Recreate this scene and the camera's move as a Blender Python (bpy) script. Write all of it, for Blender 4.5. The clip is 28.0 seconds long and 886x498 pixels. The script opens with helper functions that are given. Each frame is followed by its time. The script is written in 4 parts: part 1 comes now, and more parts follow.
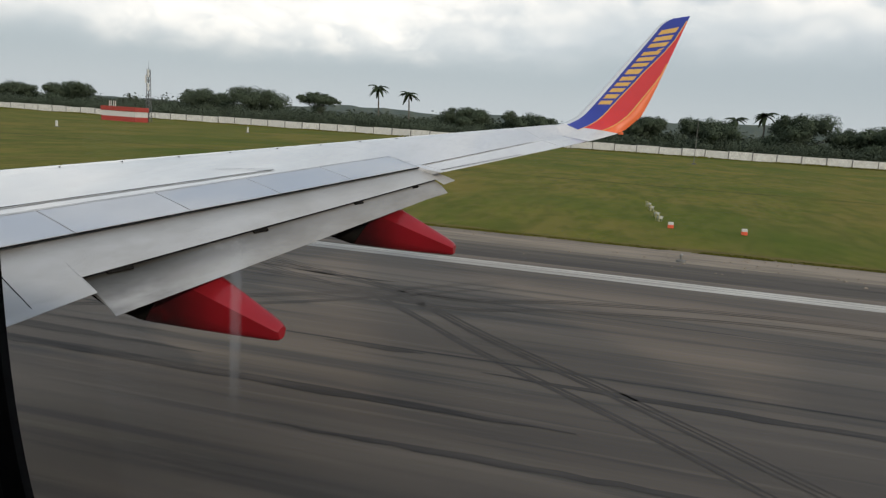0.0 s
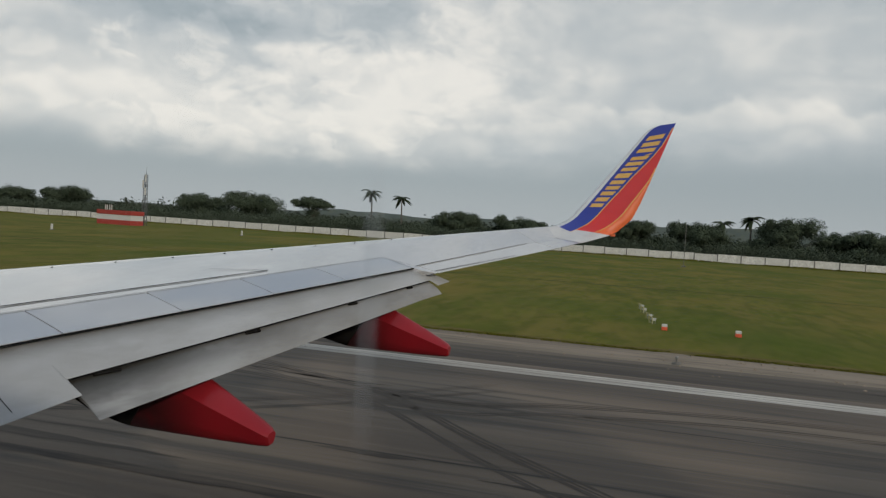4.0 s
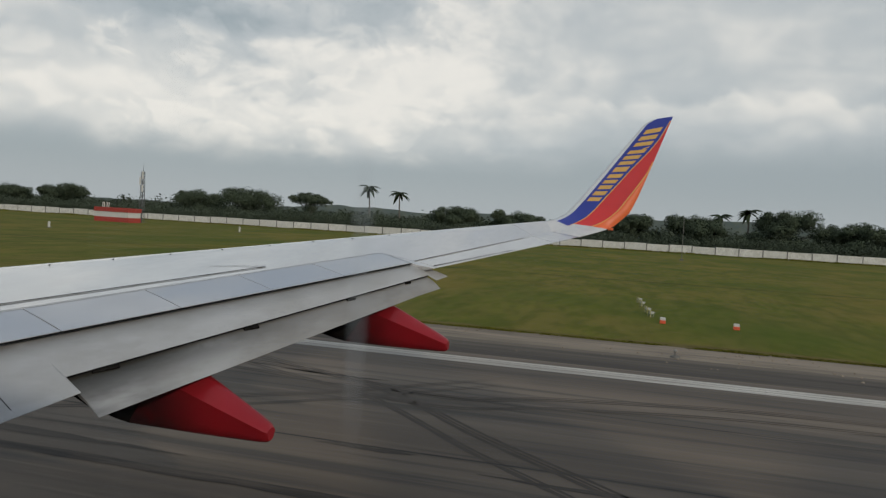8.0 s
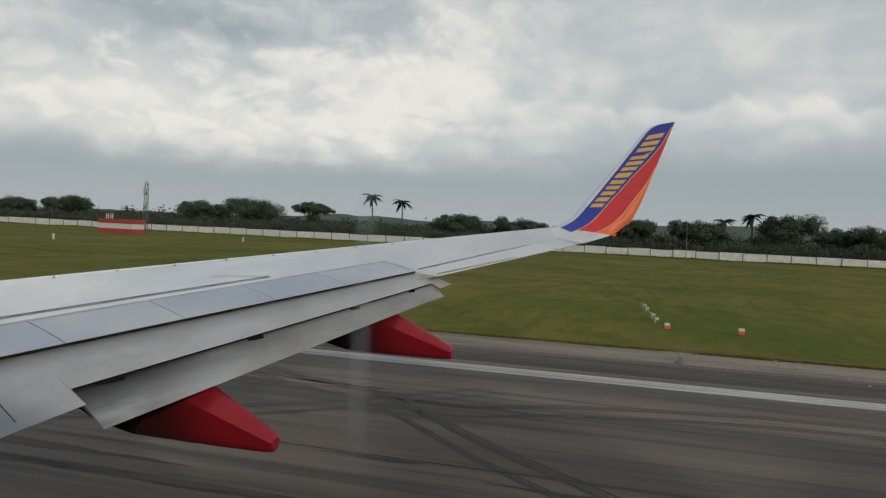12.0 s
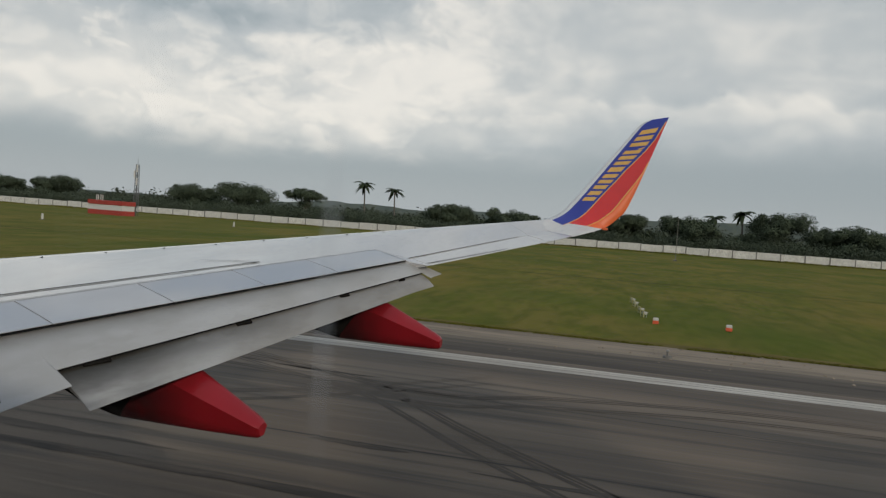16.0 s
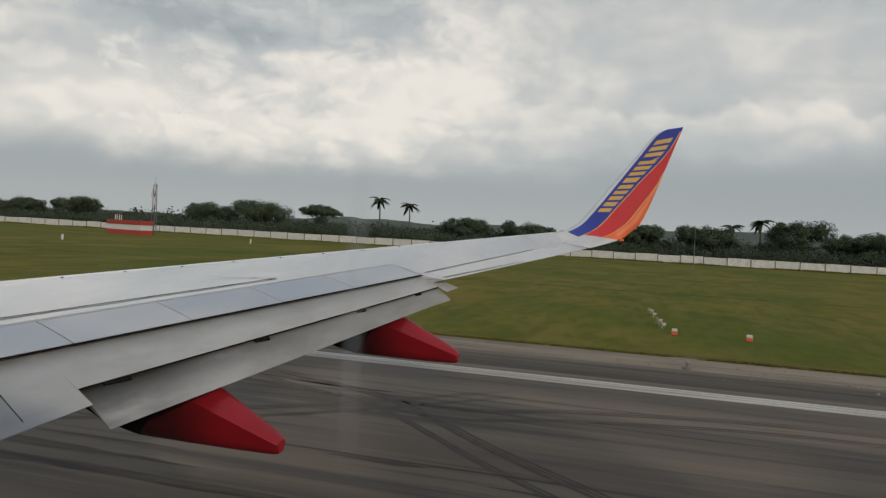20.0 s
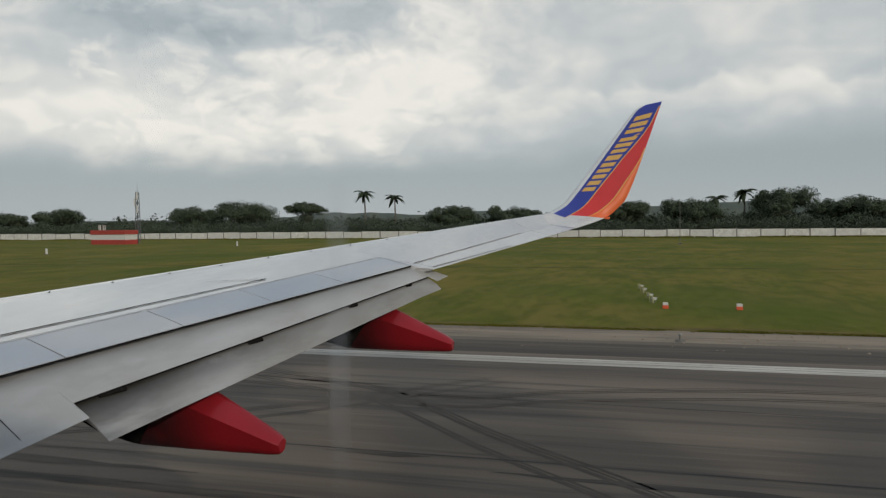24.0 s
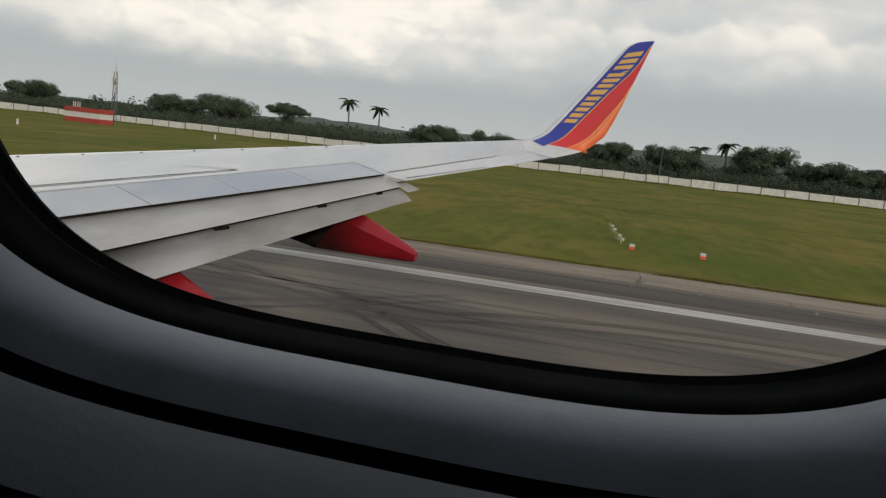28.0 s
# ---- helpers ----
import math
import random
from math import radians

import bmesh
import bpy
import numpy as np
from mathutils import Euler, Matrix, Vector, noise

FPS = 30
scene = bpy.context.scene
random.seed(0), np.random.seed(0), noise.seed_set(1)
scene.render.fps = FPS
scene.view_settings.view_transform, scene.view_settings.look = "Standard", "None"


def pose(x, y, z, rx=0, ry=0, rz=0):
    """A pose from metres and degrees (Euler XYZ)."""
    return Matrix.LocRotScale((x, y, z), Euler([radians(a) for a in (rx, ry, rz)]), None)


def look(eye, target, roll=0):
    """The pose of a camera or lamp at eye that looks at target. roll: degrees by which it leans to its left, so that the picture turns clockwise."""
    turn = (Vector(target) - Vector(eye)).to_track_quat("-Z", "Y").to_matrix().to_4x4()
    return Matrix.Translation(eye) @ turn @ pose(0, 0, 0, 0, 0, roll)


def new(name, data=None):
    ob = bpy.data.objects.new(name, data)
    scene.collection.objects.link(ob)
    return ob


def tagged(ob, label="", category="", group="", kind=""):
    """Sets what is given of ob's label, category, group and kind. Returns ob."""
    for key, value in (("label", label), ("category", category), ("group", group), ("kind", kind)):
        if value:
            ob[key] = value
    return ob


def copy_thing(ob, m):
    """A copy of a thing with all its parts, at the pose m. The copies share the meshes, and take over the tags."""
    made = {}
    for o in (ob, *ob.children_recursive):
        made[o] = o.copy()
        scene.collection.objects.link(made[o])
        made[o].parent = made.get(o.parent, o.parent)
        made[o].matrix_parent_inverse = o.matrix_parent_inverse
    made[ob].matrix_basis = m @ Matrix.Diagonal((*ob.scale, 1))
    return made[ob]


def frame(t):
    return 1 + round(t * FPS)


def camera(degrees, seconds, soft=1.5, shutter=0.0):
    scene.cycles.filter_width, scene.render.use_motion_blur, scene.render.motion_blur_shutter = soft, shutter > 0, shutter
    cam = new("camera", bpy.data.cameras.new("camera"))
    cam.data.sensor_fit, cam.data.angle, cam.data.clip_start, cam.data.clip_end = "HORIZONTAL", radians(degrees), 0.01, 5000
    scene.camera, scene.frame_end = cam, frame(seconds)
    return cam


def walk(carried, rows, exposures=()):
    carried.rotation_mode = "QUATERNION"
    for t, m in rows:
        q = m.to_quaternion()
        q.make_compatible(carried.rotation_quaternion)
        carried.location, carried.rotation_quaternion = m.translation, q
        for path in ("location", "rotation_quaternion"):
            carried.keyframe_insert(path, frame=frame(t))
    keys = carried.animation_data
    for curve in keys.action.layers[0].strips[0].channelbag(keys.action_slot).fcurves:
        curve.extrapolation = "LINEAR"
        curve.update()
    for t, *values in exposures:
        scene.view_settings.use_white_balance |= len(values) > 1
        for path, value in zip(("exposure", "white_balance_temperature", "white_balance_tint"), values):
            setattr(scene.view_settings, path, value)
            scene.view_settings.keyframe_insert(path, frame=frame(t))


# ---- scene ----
# The aeroplane stands at the origin: x runs aft, y out along its starboard wing, z up from the runway.
# ---- camera and path ----
cam = camera(62.0, 28.0, soft=1.3)

# seconds, x, y, z, yaw to the left of +y, pitch, roll
PATH = [
    (0.0, 0.040, 1.555, 3.873, 15.67, -9.49, 3.77),
    (0.5, 0.014, 1.569, 3.864, 15.61, -6.99, 3.43),
    (1.0, -0.009, 1.605, 3.838, 16.87, -4.12, 3.96),
    (1.5, -0.009, 1.607, 3.838, 16.23, -4.53, 3.45),
    (2.0, -0.009, 1.608, 3.838, 15.48, -3.81, 3.55),
    (2.5, -0.010, 1.605, 3.838, 15.58, -2.35, 4.00),
    (3.0, -0.010, 1.606, 3.838, 16.09, -2.02, 4.30),
    (3.5, -0.010, 1.606, 3.838, 15.54, -1.44, 3.62),
    (5.5, -0.009, 1.607, 3.837, 15.75, -1.84, 4.45),
    (6.0, -0.010, 1.606, 3.838, 15.90, -1.55, 3.69),
    (6.5, -0.010, 1.605, 3.838, 16.17, -1.19, 3.82),
    (7.0, -0.009, 1.606, 3.838, 15.97, -1.31, 3.34),
    (7.5, -0.009, 1.608, 3.838, 15.48, -1.60, 3.62),
    (8.0, -0.009, 1.607, 3.837, 15.40, -1.88, 3.36),
    (8.5, -0.009, 1.608, 3.838, 15.38, -1.82, 3.46),
    (9.0, -0.009, 1.608, 3.838, 15.34, -1.54, 4.03),
    (9.5, -0.009, 1.608, 3.838, 15.92, -0.96, 3.94),
    (10.0, -0.009, 1.607, 3.837, 15.87, -0.83, 3.57),
    (10.5, -0.009, 1.608, 3.838, 15.42, -1.37, 4.26),
    (11.0, -0.009, 1.607, 3.838, 16.03, -0.89, 4.00),
    (11.5, -0.009, 1.609, 3.837, 16.00, -1.13, 4.33),
    (12.0, -0.009, 1.607, 3.838, 15.69, -1.29, 2.73),
    (12.5, -0.009, 1.608, 3.838, 15.51, -1.70, 4.03),
    (14.5, -0.009, 1.606, 3.837, 14.11, -2.48, 3.09),
    (15.0, -0.009, 1.607, 3.837, 15.36, -1.52, 3.28),
    (15.5, -0.008, 1.609, 3.838, 15.73, -1.58, 2.69),
    (16.0, -0.008, 1.612, 3.838, 14.96, -2.04, 4.15),
    (16.5, -0.008, 1.609, 3.837, 14.48, -2.73, 4.98),
    (17.0, -0.007, 1.610, 3.838, 15.99, -2.26, 2.50),
    (17.5, -0.008, 1.610, 3.838, 16.27, -1.87, 0.83),
    (18.0, -0.008, 1.607, 3.837, 16.06, -1.86, 1.97),
    (18.5, -0.007, 1.613, 3.839, 16.32, -1.15, -0.22),
    (19.0, -0.008, 1.610, 3.838, 15.23, -0.68, 2.81),
    (19.5, -0.008, 1.608, 3.838, 16.48, -0.71, 2.04),
    (20.0, -0.008, 1.609, 3.837, 16.25, -1.04, 3.18),
    (20.5, -0.008, 1.610, 3.837, 15.91, -1.31, 3.07),
    (22.5, -0.009, 1.610, 3.837, 13.48, -3.57, 4.88),
    (23.0, -0.009, 1.611, 3.840, 14.02, -3.30, 1.24),
    (23.5, -0.008, 1.611, 3.839, 14.46, -1.15, 0.34),
    (24.0, -0.008, 1.611, 3.839, 15.29, -1.87, -0.56),
    (24.5, -0.007, 1.611, 3.839, 15.48, -2.70, 0.99),
    (25.0, -0.007, 1.611, 3.840, 16.26, -3.48, 0.82),
    (25.5, -0.007, 1.611, 3.839, 14.89, -4.66, 3.84),
    (26.0, -0.006, 1.612, 3.839, 13.84, -4.94, 3.56),
    (26.5, -0.007, 1.611, 3.839, 13.55, -4.19, 2.91),
    (27.0, -0.008, 1.610, 3.838, 13.66, -3.53, 3.33),
    (27.4, -0.006, 1.609, 3.836, 13.50, -5.22, 4.82),
    (27.6, 0.020, 1.595, 3.822, 13.49, -6.09, 6.08),
    (27.8, 0.098, 1.525, 3.778, 13.27, -6.95, 6.68),
    (28.0, 0.123, 1.482, 3.756, 13.06, -7.94, 6.30),
]


def held(x, y, z, yaw, pitch, roll):
    return Matrix.Translation((x, y, z)) @ pose(0, 0, 0, 0, 0, yaw) @ pose(0, 0, 0, 90 + pitch) @ pose(0, 0, 0, 0, 0, roll)


# seconds, stops, kelvin, tint: warmer once the sun breaks through
EXPOSURES = [(0.0, 0.40, 6680, 10), (1.0, 0.08, 6680, 9), (3.0, -0.05, 6680, 9), (15.5, -0.05, 6700, 9), (17.2, 0.0, 6950, 11), (18.0, -0.05, 6900, 11), (20.5, -0.05, 6950, 11), (23.0, 0.0, 6750, 9), (25.0, 0.03, 6750, 9), (26.0, 0.15, 6950, 10), (27.2, 0.20, 7050, 11), (28.0, 0.20, 7100, 12)]
walk(cam, [(t, held(*row)) for t, *row in PATH], EXPOSURES)

# ---- world, sun ----
SUN_UP = math.atan2(0.93, math.hypot(1.75, 1.68))

world = bpy.data.worlds.new("overcast_sky")
scene.world = world
world.use_nodes = True
wn, wl = world.node_tree.nodes, world.node_tree.links
wn.clear()


def wmath(op, a, b=None, c=None):
    n = wn.new("ShaderNodeMath")
    n.operation = op
    for k, v in enumerate((a, b, c)):
        if v is None:
            continue
        if isinstance(v, (int, float)):
            n.inputs[k].default_value = v
        else:
            wl.new(v, n.inputs[k])
    return n.outputs[0]


def wstep(value, lo, hi):
    n = wn.new("ShaderNodeMapRange")
    n.interpolation_type = "SMOOTHSTEP"
    wl.new(value, n.inputs["Value"])
    n.inputs["From Min"].default_value, n.inputs["From Max"].default_value = lo, hi
    return n.outputs["Result"]


def wmix(fac, a, b):
    n = wn.new("ShaderNodeMix")
    n.data_type = "RGBA"
    if isinstance(fac, (int, float)):
        n.inputs["Factor"].default_value = fac
    else:
        wl.new(fac, n.inputs["Factor"])
    for slot, v in (("A", a), ("B", b)):
        socket = [s for s in n.inputs if s.name == slot and s.type == "RGBA"][0]
        if isinstance(v, tuple):
            socket.default_value = (*v, 1)
        else:
            wl.new(v, socket)
    return [s for s in n.outputs if s.type == "RGBA"][0]


way = wn.new("ShaderNodeTexCoord").outputs["Generated"]
split = wn.new("ShaderNodeSeparateXYZ")
wl.new(way, split.inputs[0])
dx, dy, dz = split.outputs
stretch = wn.new("ShaderNodeMapping")
stretch.inputs["Scale"].default_value = (1.0, 1.0, 1.8)
stretch.inputs["Location"].default_value = (0.37, 0.0, 0.21)
wl.new(way, stretch.inputs["Vector"])


def wnoise(scale, detail, rough, source=stretch.outputs[0], distortion=0.0):
    n = wn.new("ShaderNodeTexNoise")
    n.inputs["Scale"].default_value, n.inputs["Detail"].default_value = scale, detail
    n.inputs["Roughness"].default_value, n.inputs["Distortion"].default_value = rough, distortion
    wl.new(source, n.inputs["Vector"])
    return n.outputs[0]


# bearing aft of abeam and height, in degrees, stirred a little by noise so that no edge is smooth
bearing = wmath("MULTIPLY", wmath("ARCTAN2", dx, dy), 57.3)
height = wmath("MULTIPLY", wmath("ARCSINE", dz), 57.3)
broad = wnoise(3.0, 4, 0.5, distortion=0.2)
puff = wnoise(7.0, 5, 0.48, distortion=0.25)
puff_b = wnoise(11.0, 5, 0.5, source=way, distortion=0.3)
fine = wnoise(30.0, 5, 0.6)
warp_a = wmath("ADD", bearing, wmath("MULTIPLY", wmath("SUBTRACT", puff_b, 0.5), 26.0))
warp_h = wmath("ADD", height, wmath("MULTIPLY", wmath("SUBTRACT", puff, 0.5), 9.0))


def bank(at, up, wide, tall):
    """A bank of cloud at a bearing and height, 1 in its middle."""
    p = wmath("POWER", wmath("DIVIDE", wmath("ABSOLUTE", wmath("SUBTRACT", warp_a, at)), wide), 2.0)
    q = wmath("POWER", wmath("DIVIDE", wmath("ABSOLUTE", wmath("SUBTRACT", warp_h, up)), tall), 2.0)
    return wmath("EXPONENT", wmath("MULTIPLY", wmath("ADD", p, q), -1.0))


def wline(scale, detail, seed):
    """Noise along the bearing alone, for the tops of cloud banks."""
    n = wn.new("ShaderNodeTexNoise")
    n.noise_dimensions = "1D"
    n.inputs["Scale"].default_value, n.inputs["Detail"].default_value, n.inputs["Roughness"].default_value = scale, detail, 0.5
    wl.new(wmath("ADD", bearing, seed * 97.0), n.inputs["W"])
    return n.outputs[0]


def heads(top, bumps, scale, seed, crisp, fall, b0, b1):
    """A row of cumulus heads: crisp along its bumpy top, fading downward."""
    rise = wmath("MULTIPLY", wmath("SUBTRACT", wline(scale, 2.0, seed), 0.5), bumps)
    rise = wmath("ADD", rise, wmath("MULTIPLY", wmath("SUBTRACT", puff, 0.5), 2.4))
    rise = wmath("ADD", rise, wmath("MULTIPLY", wmath("SUBTRACT", fine, 0.5), 0.9))
    under = wmath("SUBTRACT", wmath("ADD", rise, top), height)
    body = wmath("MULTIPLY", wstep(under, 0.0, crisp), wmath("EXPONENT", wmath("MULTIPLY", wmath("MAXIMUM", under, 0.0), -1.0 / fall)))
    sides = wmath("MULTIPLY", wstep(warp_a, b0 - 4.0, b0 + 4.0), wstep(warp_a, b1 + 4.0, b1 - 4.0))
    return wmath("MULTIPLY", body, sides)


glow = wmath("ADD", 0.56, wmath("MULTIPLY", wmath("SUBTRACT", broad, 0.5), 0.8))
glow = wmath("ADD", glow, wmath("MULTIPLY", wmath("SUBTRACT", puff, 0.5), 0.58))
glow = wmath("ADD", glow, wmath("MULTIPLY", wmath("SUBTRACT", fine, 0.5), 0.22))
# small ragged puffs with a crisper upper side
rag = wnoise(15.0, 6, 0.58, distortion=0.6)
glow = wmath("ADD", glow, wmath("MULTIPLY", wmath("SUBTRACT", wstep(rag, 0.47, 0.60), 0.45), wmath("MULTIPLY", wstep(bearing, -4.0, -22.0), 0.20)))
# rounded heads of cumulus with darker creases between them
billow = wmath("ABSOLUTE", wmath("SUBTRACT", wnoise(9.0, 3, 0.5, distortion=0.3), 0.5))
glow = wmath("ADD", glow, wmath("MULTIPLY", wmath("SUBTRACT", billow, 0.085), 1.0))
for weight, row in ((0.36, (10.4, 3.2, 0.24, 1, 0.9, 2.2, -7, 40)), (0.26, (9.6, 3.6, 0.16, 2, 1.4, 3.8, -70, -24)), (0.26, (13.2, 4.0, 0.12, 3, 0.8, 3.0, -52, -12)),
                    (0.20, (8.6, 2.0, 0.15, 4, 0.7, 2.0, -30, -4))):
    glow = wmath("ADD", glow, wmath("MULTIPLY", heads(*row), weight))
for weight, at, up, wide, tall in ((0.30, -45, 8.0, 8, 3.5), (0.24, -35, 8.0, 8, 3.5), (0.40, -14, 17.0, 5, 3.0), (0.26, -20, 12.5, 9, 3.5), (0.16, -22, 8.6, 12, 3.0), (0.20, -46, 17.0, 6, 4),
                                   (-0.30, -35, 14.4, 5, 1.8), (-0.26, -27.5, 11.4, 3.0, 1.0), (-0.18, -22, 15.5, 5, 1.6), (0.10, 2, 14.5, 14, 3.5), (-0.22, -12, 7.2, 8, 0.8), (-0.14, 10, 6.6, 14, 1.8), (0.22, -14, 11.5, 10, 4.0)):
    glow = wmath("ADD", glow, wmath("MULTIPLY", bank(at, up, wide, tall), weight))
dull = wmix(wstep(glow, 0.02, 0.55), (0.355, 0.415, 0.455), (0.51, 0.555, 0.585))
cloud = wmix(wstep(glow, 0.42, 1.26), dull, (0.89, 0.87, 0.83))
# the slate-coloured base below the bright deck
edge = wmath("ADD", height, wmath("MULTIPLY", wmath("SUBTRACT", puff, 0.5), 2.2))
edge = wmath("ADD", edge, wmath("MULTIPLY", wmath("SUBTRACT", fine, 0.5), 0.5))
edge = wmath("SUBTRACT", edge, wmath("MULTIPLY", wstep(bearing, -16.0, 4.0), 1.6))
deck = wstep(edge, 3.3, 6.7)
haze = wmix(wstep(height, 0.0, 4.5), (0.43, 0.475, 0.51), (0.362, 0.415, 0.452))
seen = wmix(deck, haze, cloud)
# overhead the cloud is thinner, bluer and broken
over = wmix(wstep(wnoise(5.0, 4, 0.55, source=way), 0.40, 0.62), (0.20, 0.27, 0.37), (0.40, 0.43, 0.465))
seen = wmix(wmath("MULTIPLY", wstep(height, 19.0, 38.0), 0.92), seen, over)

sky = wn.new("ShaderNodeTexSky")
sky.sky_type, sky.sun_disc = "NISHITA", False
sky.sun_elevation, sky.sun_rotation = SUN_UP, math.atan2(1.75, -1.68)
sky.air_density, sky.dust_density = 1.0, 2.0
thin = wn.new("ShaderNodeVectorMath")
thin.operation = "SCALE"
wl.new(sky.outputs[0], thin.inputs[0])
thin.inputs["Scale"].default_value = 0.08
seen = wmix(0.92, thin.outputs[0], seen)
background = wn.new("ShaderNodeBackground")
background.inputs["Strength"].default_value = 1.0
wl.new(seen, background.inputs["Color"])
wl.new(background.outputs[0], wn.new("ShaderNodeOutputWorld").inputs["Surface"])

sun = new("sun", bpy.data.lights.new("sun", "SUN"))
sun.data.energy, sun.data.angle, sun.data.color = 1.25, radians(2.0), (1.0, 0.93, 0.82)
sun.matrix_world = look((40, -38, 23), (40 - 1.75, -38 + 1.68, 23 - 0.93))

# ---- materials ----
def material(name, colour, rough=0.7, metal=0.0, var=None, scale=1.0, amount=0.5, bump=0.0, bump_scale=None, fine=None,
             stretch=(1, 1, 1), spec=0.5, coat=0.0, per_object=0.0, per_island=0.0, rough_var=0.0, soot=None, band=None, patch=None, swath=None, source="Object"):
    """A painted or natural surface: a base colour, a second colour in broad noise, a finer grain, relief."""
    m = bpy.data.materials.new(name)
    m.use_nodes = True
    nodes, links = m.node_tree.nodes, m.node_tree.links
    b = nodes["Principled BSDF"]
    b.inputs["Roughness"].default_value, b.inputs["Metallic"].default_value = rough, metal
    b.inputs["Specular IOR Level"].default_value, b.inputs["Coat Weight"].default_value = spec, coat
    b.inputs["Coat Roughness"].default_value = 0.06
    at = nodes.new("ShaderNodeTexCoord").outputs[source]
    if source == "Object":
        at = nodes.new("ShaderNodeNewGeometry").outputs["Position"]
    mp = nodes.new("ShaderNodeMapping")
    mp.inputs["Scale"].default_value = stretch
    links.new(at, mp.inputs["Vector"])

    def noise_at(s, detail=6, rough_=0.6):
        n = nodes.new("ShaderNodeTexNoise")
        n.inputs["Scale"].default_value, n.inputs["Detail"].default_value, n.inputs["Roughness"].default_value = s, detail, rough_
        links.new(mp.outputs[0], n.inputs["Vector"])
        return n.outputs[0]

    def ramp(v, lo, hi):
        r = nodes.new("ShaderNodeMapRange")
        r.interpolation_type = "SMOOTHSTEP"
        links.new(v, r.inputs["Value"])
        r.inputs["From Min"].default_value, r.inputs["From Max"].default_value = lo, hi
        return r.outputs["Result"]

    def mix(fac, a, c, kind="MIX"):
        n = nodes.new("ShaderNodeMix")
        n.data_type, n.blend_type = "RGBA", kind
        if isinstance(fac, float):
            n.inputs[0].default_value = fac
        else:
            links.new(fac, n.inputs[0])
        for k, v in ((6, a), (7, c)):
            if isinstance(v, tuple):
                n.inputs[k].default_value = (*v, 1)
            else:
                links.new(v, n.inputs[k])
        return n.outputs[2]

    def times(v, k):
        n = nodes.new("ShaderNodeMath")
        n.operation = "MULTIPLY"
        links.new(v, n.inputs[0])
        n.inputs[1].default_value = k
        return n.outputs[0]

    out = mix(0.0, tuple(colour), tuple(colour))
    if var:
        out = mix(times(ramp(noise_at(scale), 0.38, 0.66), amount), out, tuple(var))
    if fine:
        colour2, s2, a2 = fine
        out = mix(times(ramp(noise_at(s2, 4, 0.7), 0.42, 0.68), a2), out, tuple(colour2))
    for colour2, s2, a2 in patch or ():
        out = mix(times(ramp(noise_at(s2, 3, 0.5), 0.44, 0.60), a2), out, tuple(colour2))
    for colour2, sx, sy, s2, lo, hi, a2 in swath or ():      # broad streaks along the runway
        n = nodes.new("ShaderNodeTexNoise")
        m2 = nodes.new("ShaderNodeMapping")
        m2.inputs["Scale"].default_value = (sx, sy, 1.0)
        links.new(at, m2.inputs["Vector"])
        links.new(m2.outputs[0], n.inputs["Vector"])
        n.inputs["Scale"].default_value, n.inputs["Detail"].default_value = s2, 4
        out = mix(times(ramp(n.outputs[0], lo, hi), a2), out, tuple(colour2))
    if per_object:
        info = nodes.new("ShaderNodeObjectInfo").outputs["Random"]
        dark = tuple(c * (1 - per_object) for c in colour)
        out = mix(times(info, 0.8), out, dark)
    if per_island:
        info = nodes.new("ShaderNodeNewGeometry").outputs["Random Per Island"]
        dark = tuple(c * (1 - per_island) for c in colour)
        out = mix(info, out, dark)
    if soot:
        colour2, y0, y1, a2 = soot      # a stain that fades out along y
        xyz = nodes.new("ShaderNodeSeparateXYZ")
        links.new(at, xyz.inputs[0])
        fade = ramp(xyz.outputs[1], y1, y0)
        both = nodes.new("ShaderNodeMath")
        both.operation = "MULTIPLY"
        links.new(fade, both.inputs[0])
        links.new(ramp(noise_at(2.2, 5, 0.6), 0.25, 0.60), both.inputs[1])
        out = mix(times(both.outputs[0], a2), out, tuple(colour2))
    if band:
        colour2, x0, y0, sx, far, a2, y_near, y_far = band      # a streaked darker band along a line in the plan, fading away from it
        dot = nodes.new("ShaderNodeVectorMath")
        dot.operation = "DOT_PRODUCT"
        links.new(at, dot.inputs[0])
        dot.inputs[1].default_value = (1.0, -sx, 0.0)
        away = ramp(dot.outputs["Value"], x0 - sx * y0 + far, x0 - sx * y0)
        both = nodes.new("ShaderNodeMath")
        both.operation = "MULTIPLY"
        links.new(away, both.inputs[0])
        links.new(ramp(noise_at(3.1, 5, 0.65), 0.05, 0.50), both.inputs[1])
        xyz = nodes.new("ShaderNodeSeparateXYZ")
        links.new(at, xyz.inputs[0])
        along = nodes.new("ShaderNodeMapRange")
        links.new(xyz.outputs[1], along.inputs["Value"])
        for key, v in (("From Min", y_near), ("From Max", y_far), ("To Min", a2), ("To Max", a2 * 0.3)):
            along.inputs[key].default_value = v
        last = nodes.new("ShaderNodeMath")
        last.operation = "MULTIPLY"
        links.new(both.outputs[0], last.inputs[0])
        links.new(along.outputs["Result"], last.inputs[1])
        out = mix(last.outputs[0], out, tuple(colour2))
    links.new(out, b.inputs["Base Color"])
    if rough_var:
        r = nodes.new("ShaderNodeMapRange")
        links.new(noise_at(scale * 2.3), r.inputs["Value"])
        r.inputs["To Min"].default_value, r.inputs["To Max"].default_value = rough - rough_var, rough + rough_var
        links.new(r.outputs["Result"], b.inputs["Roughness"])
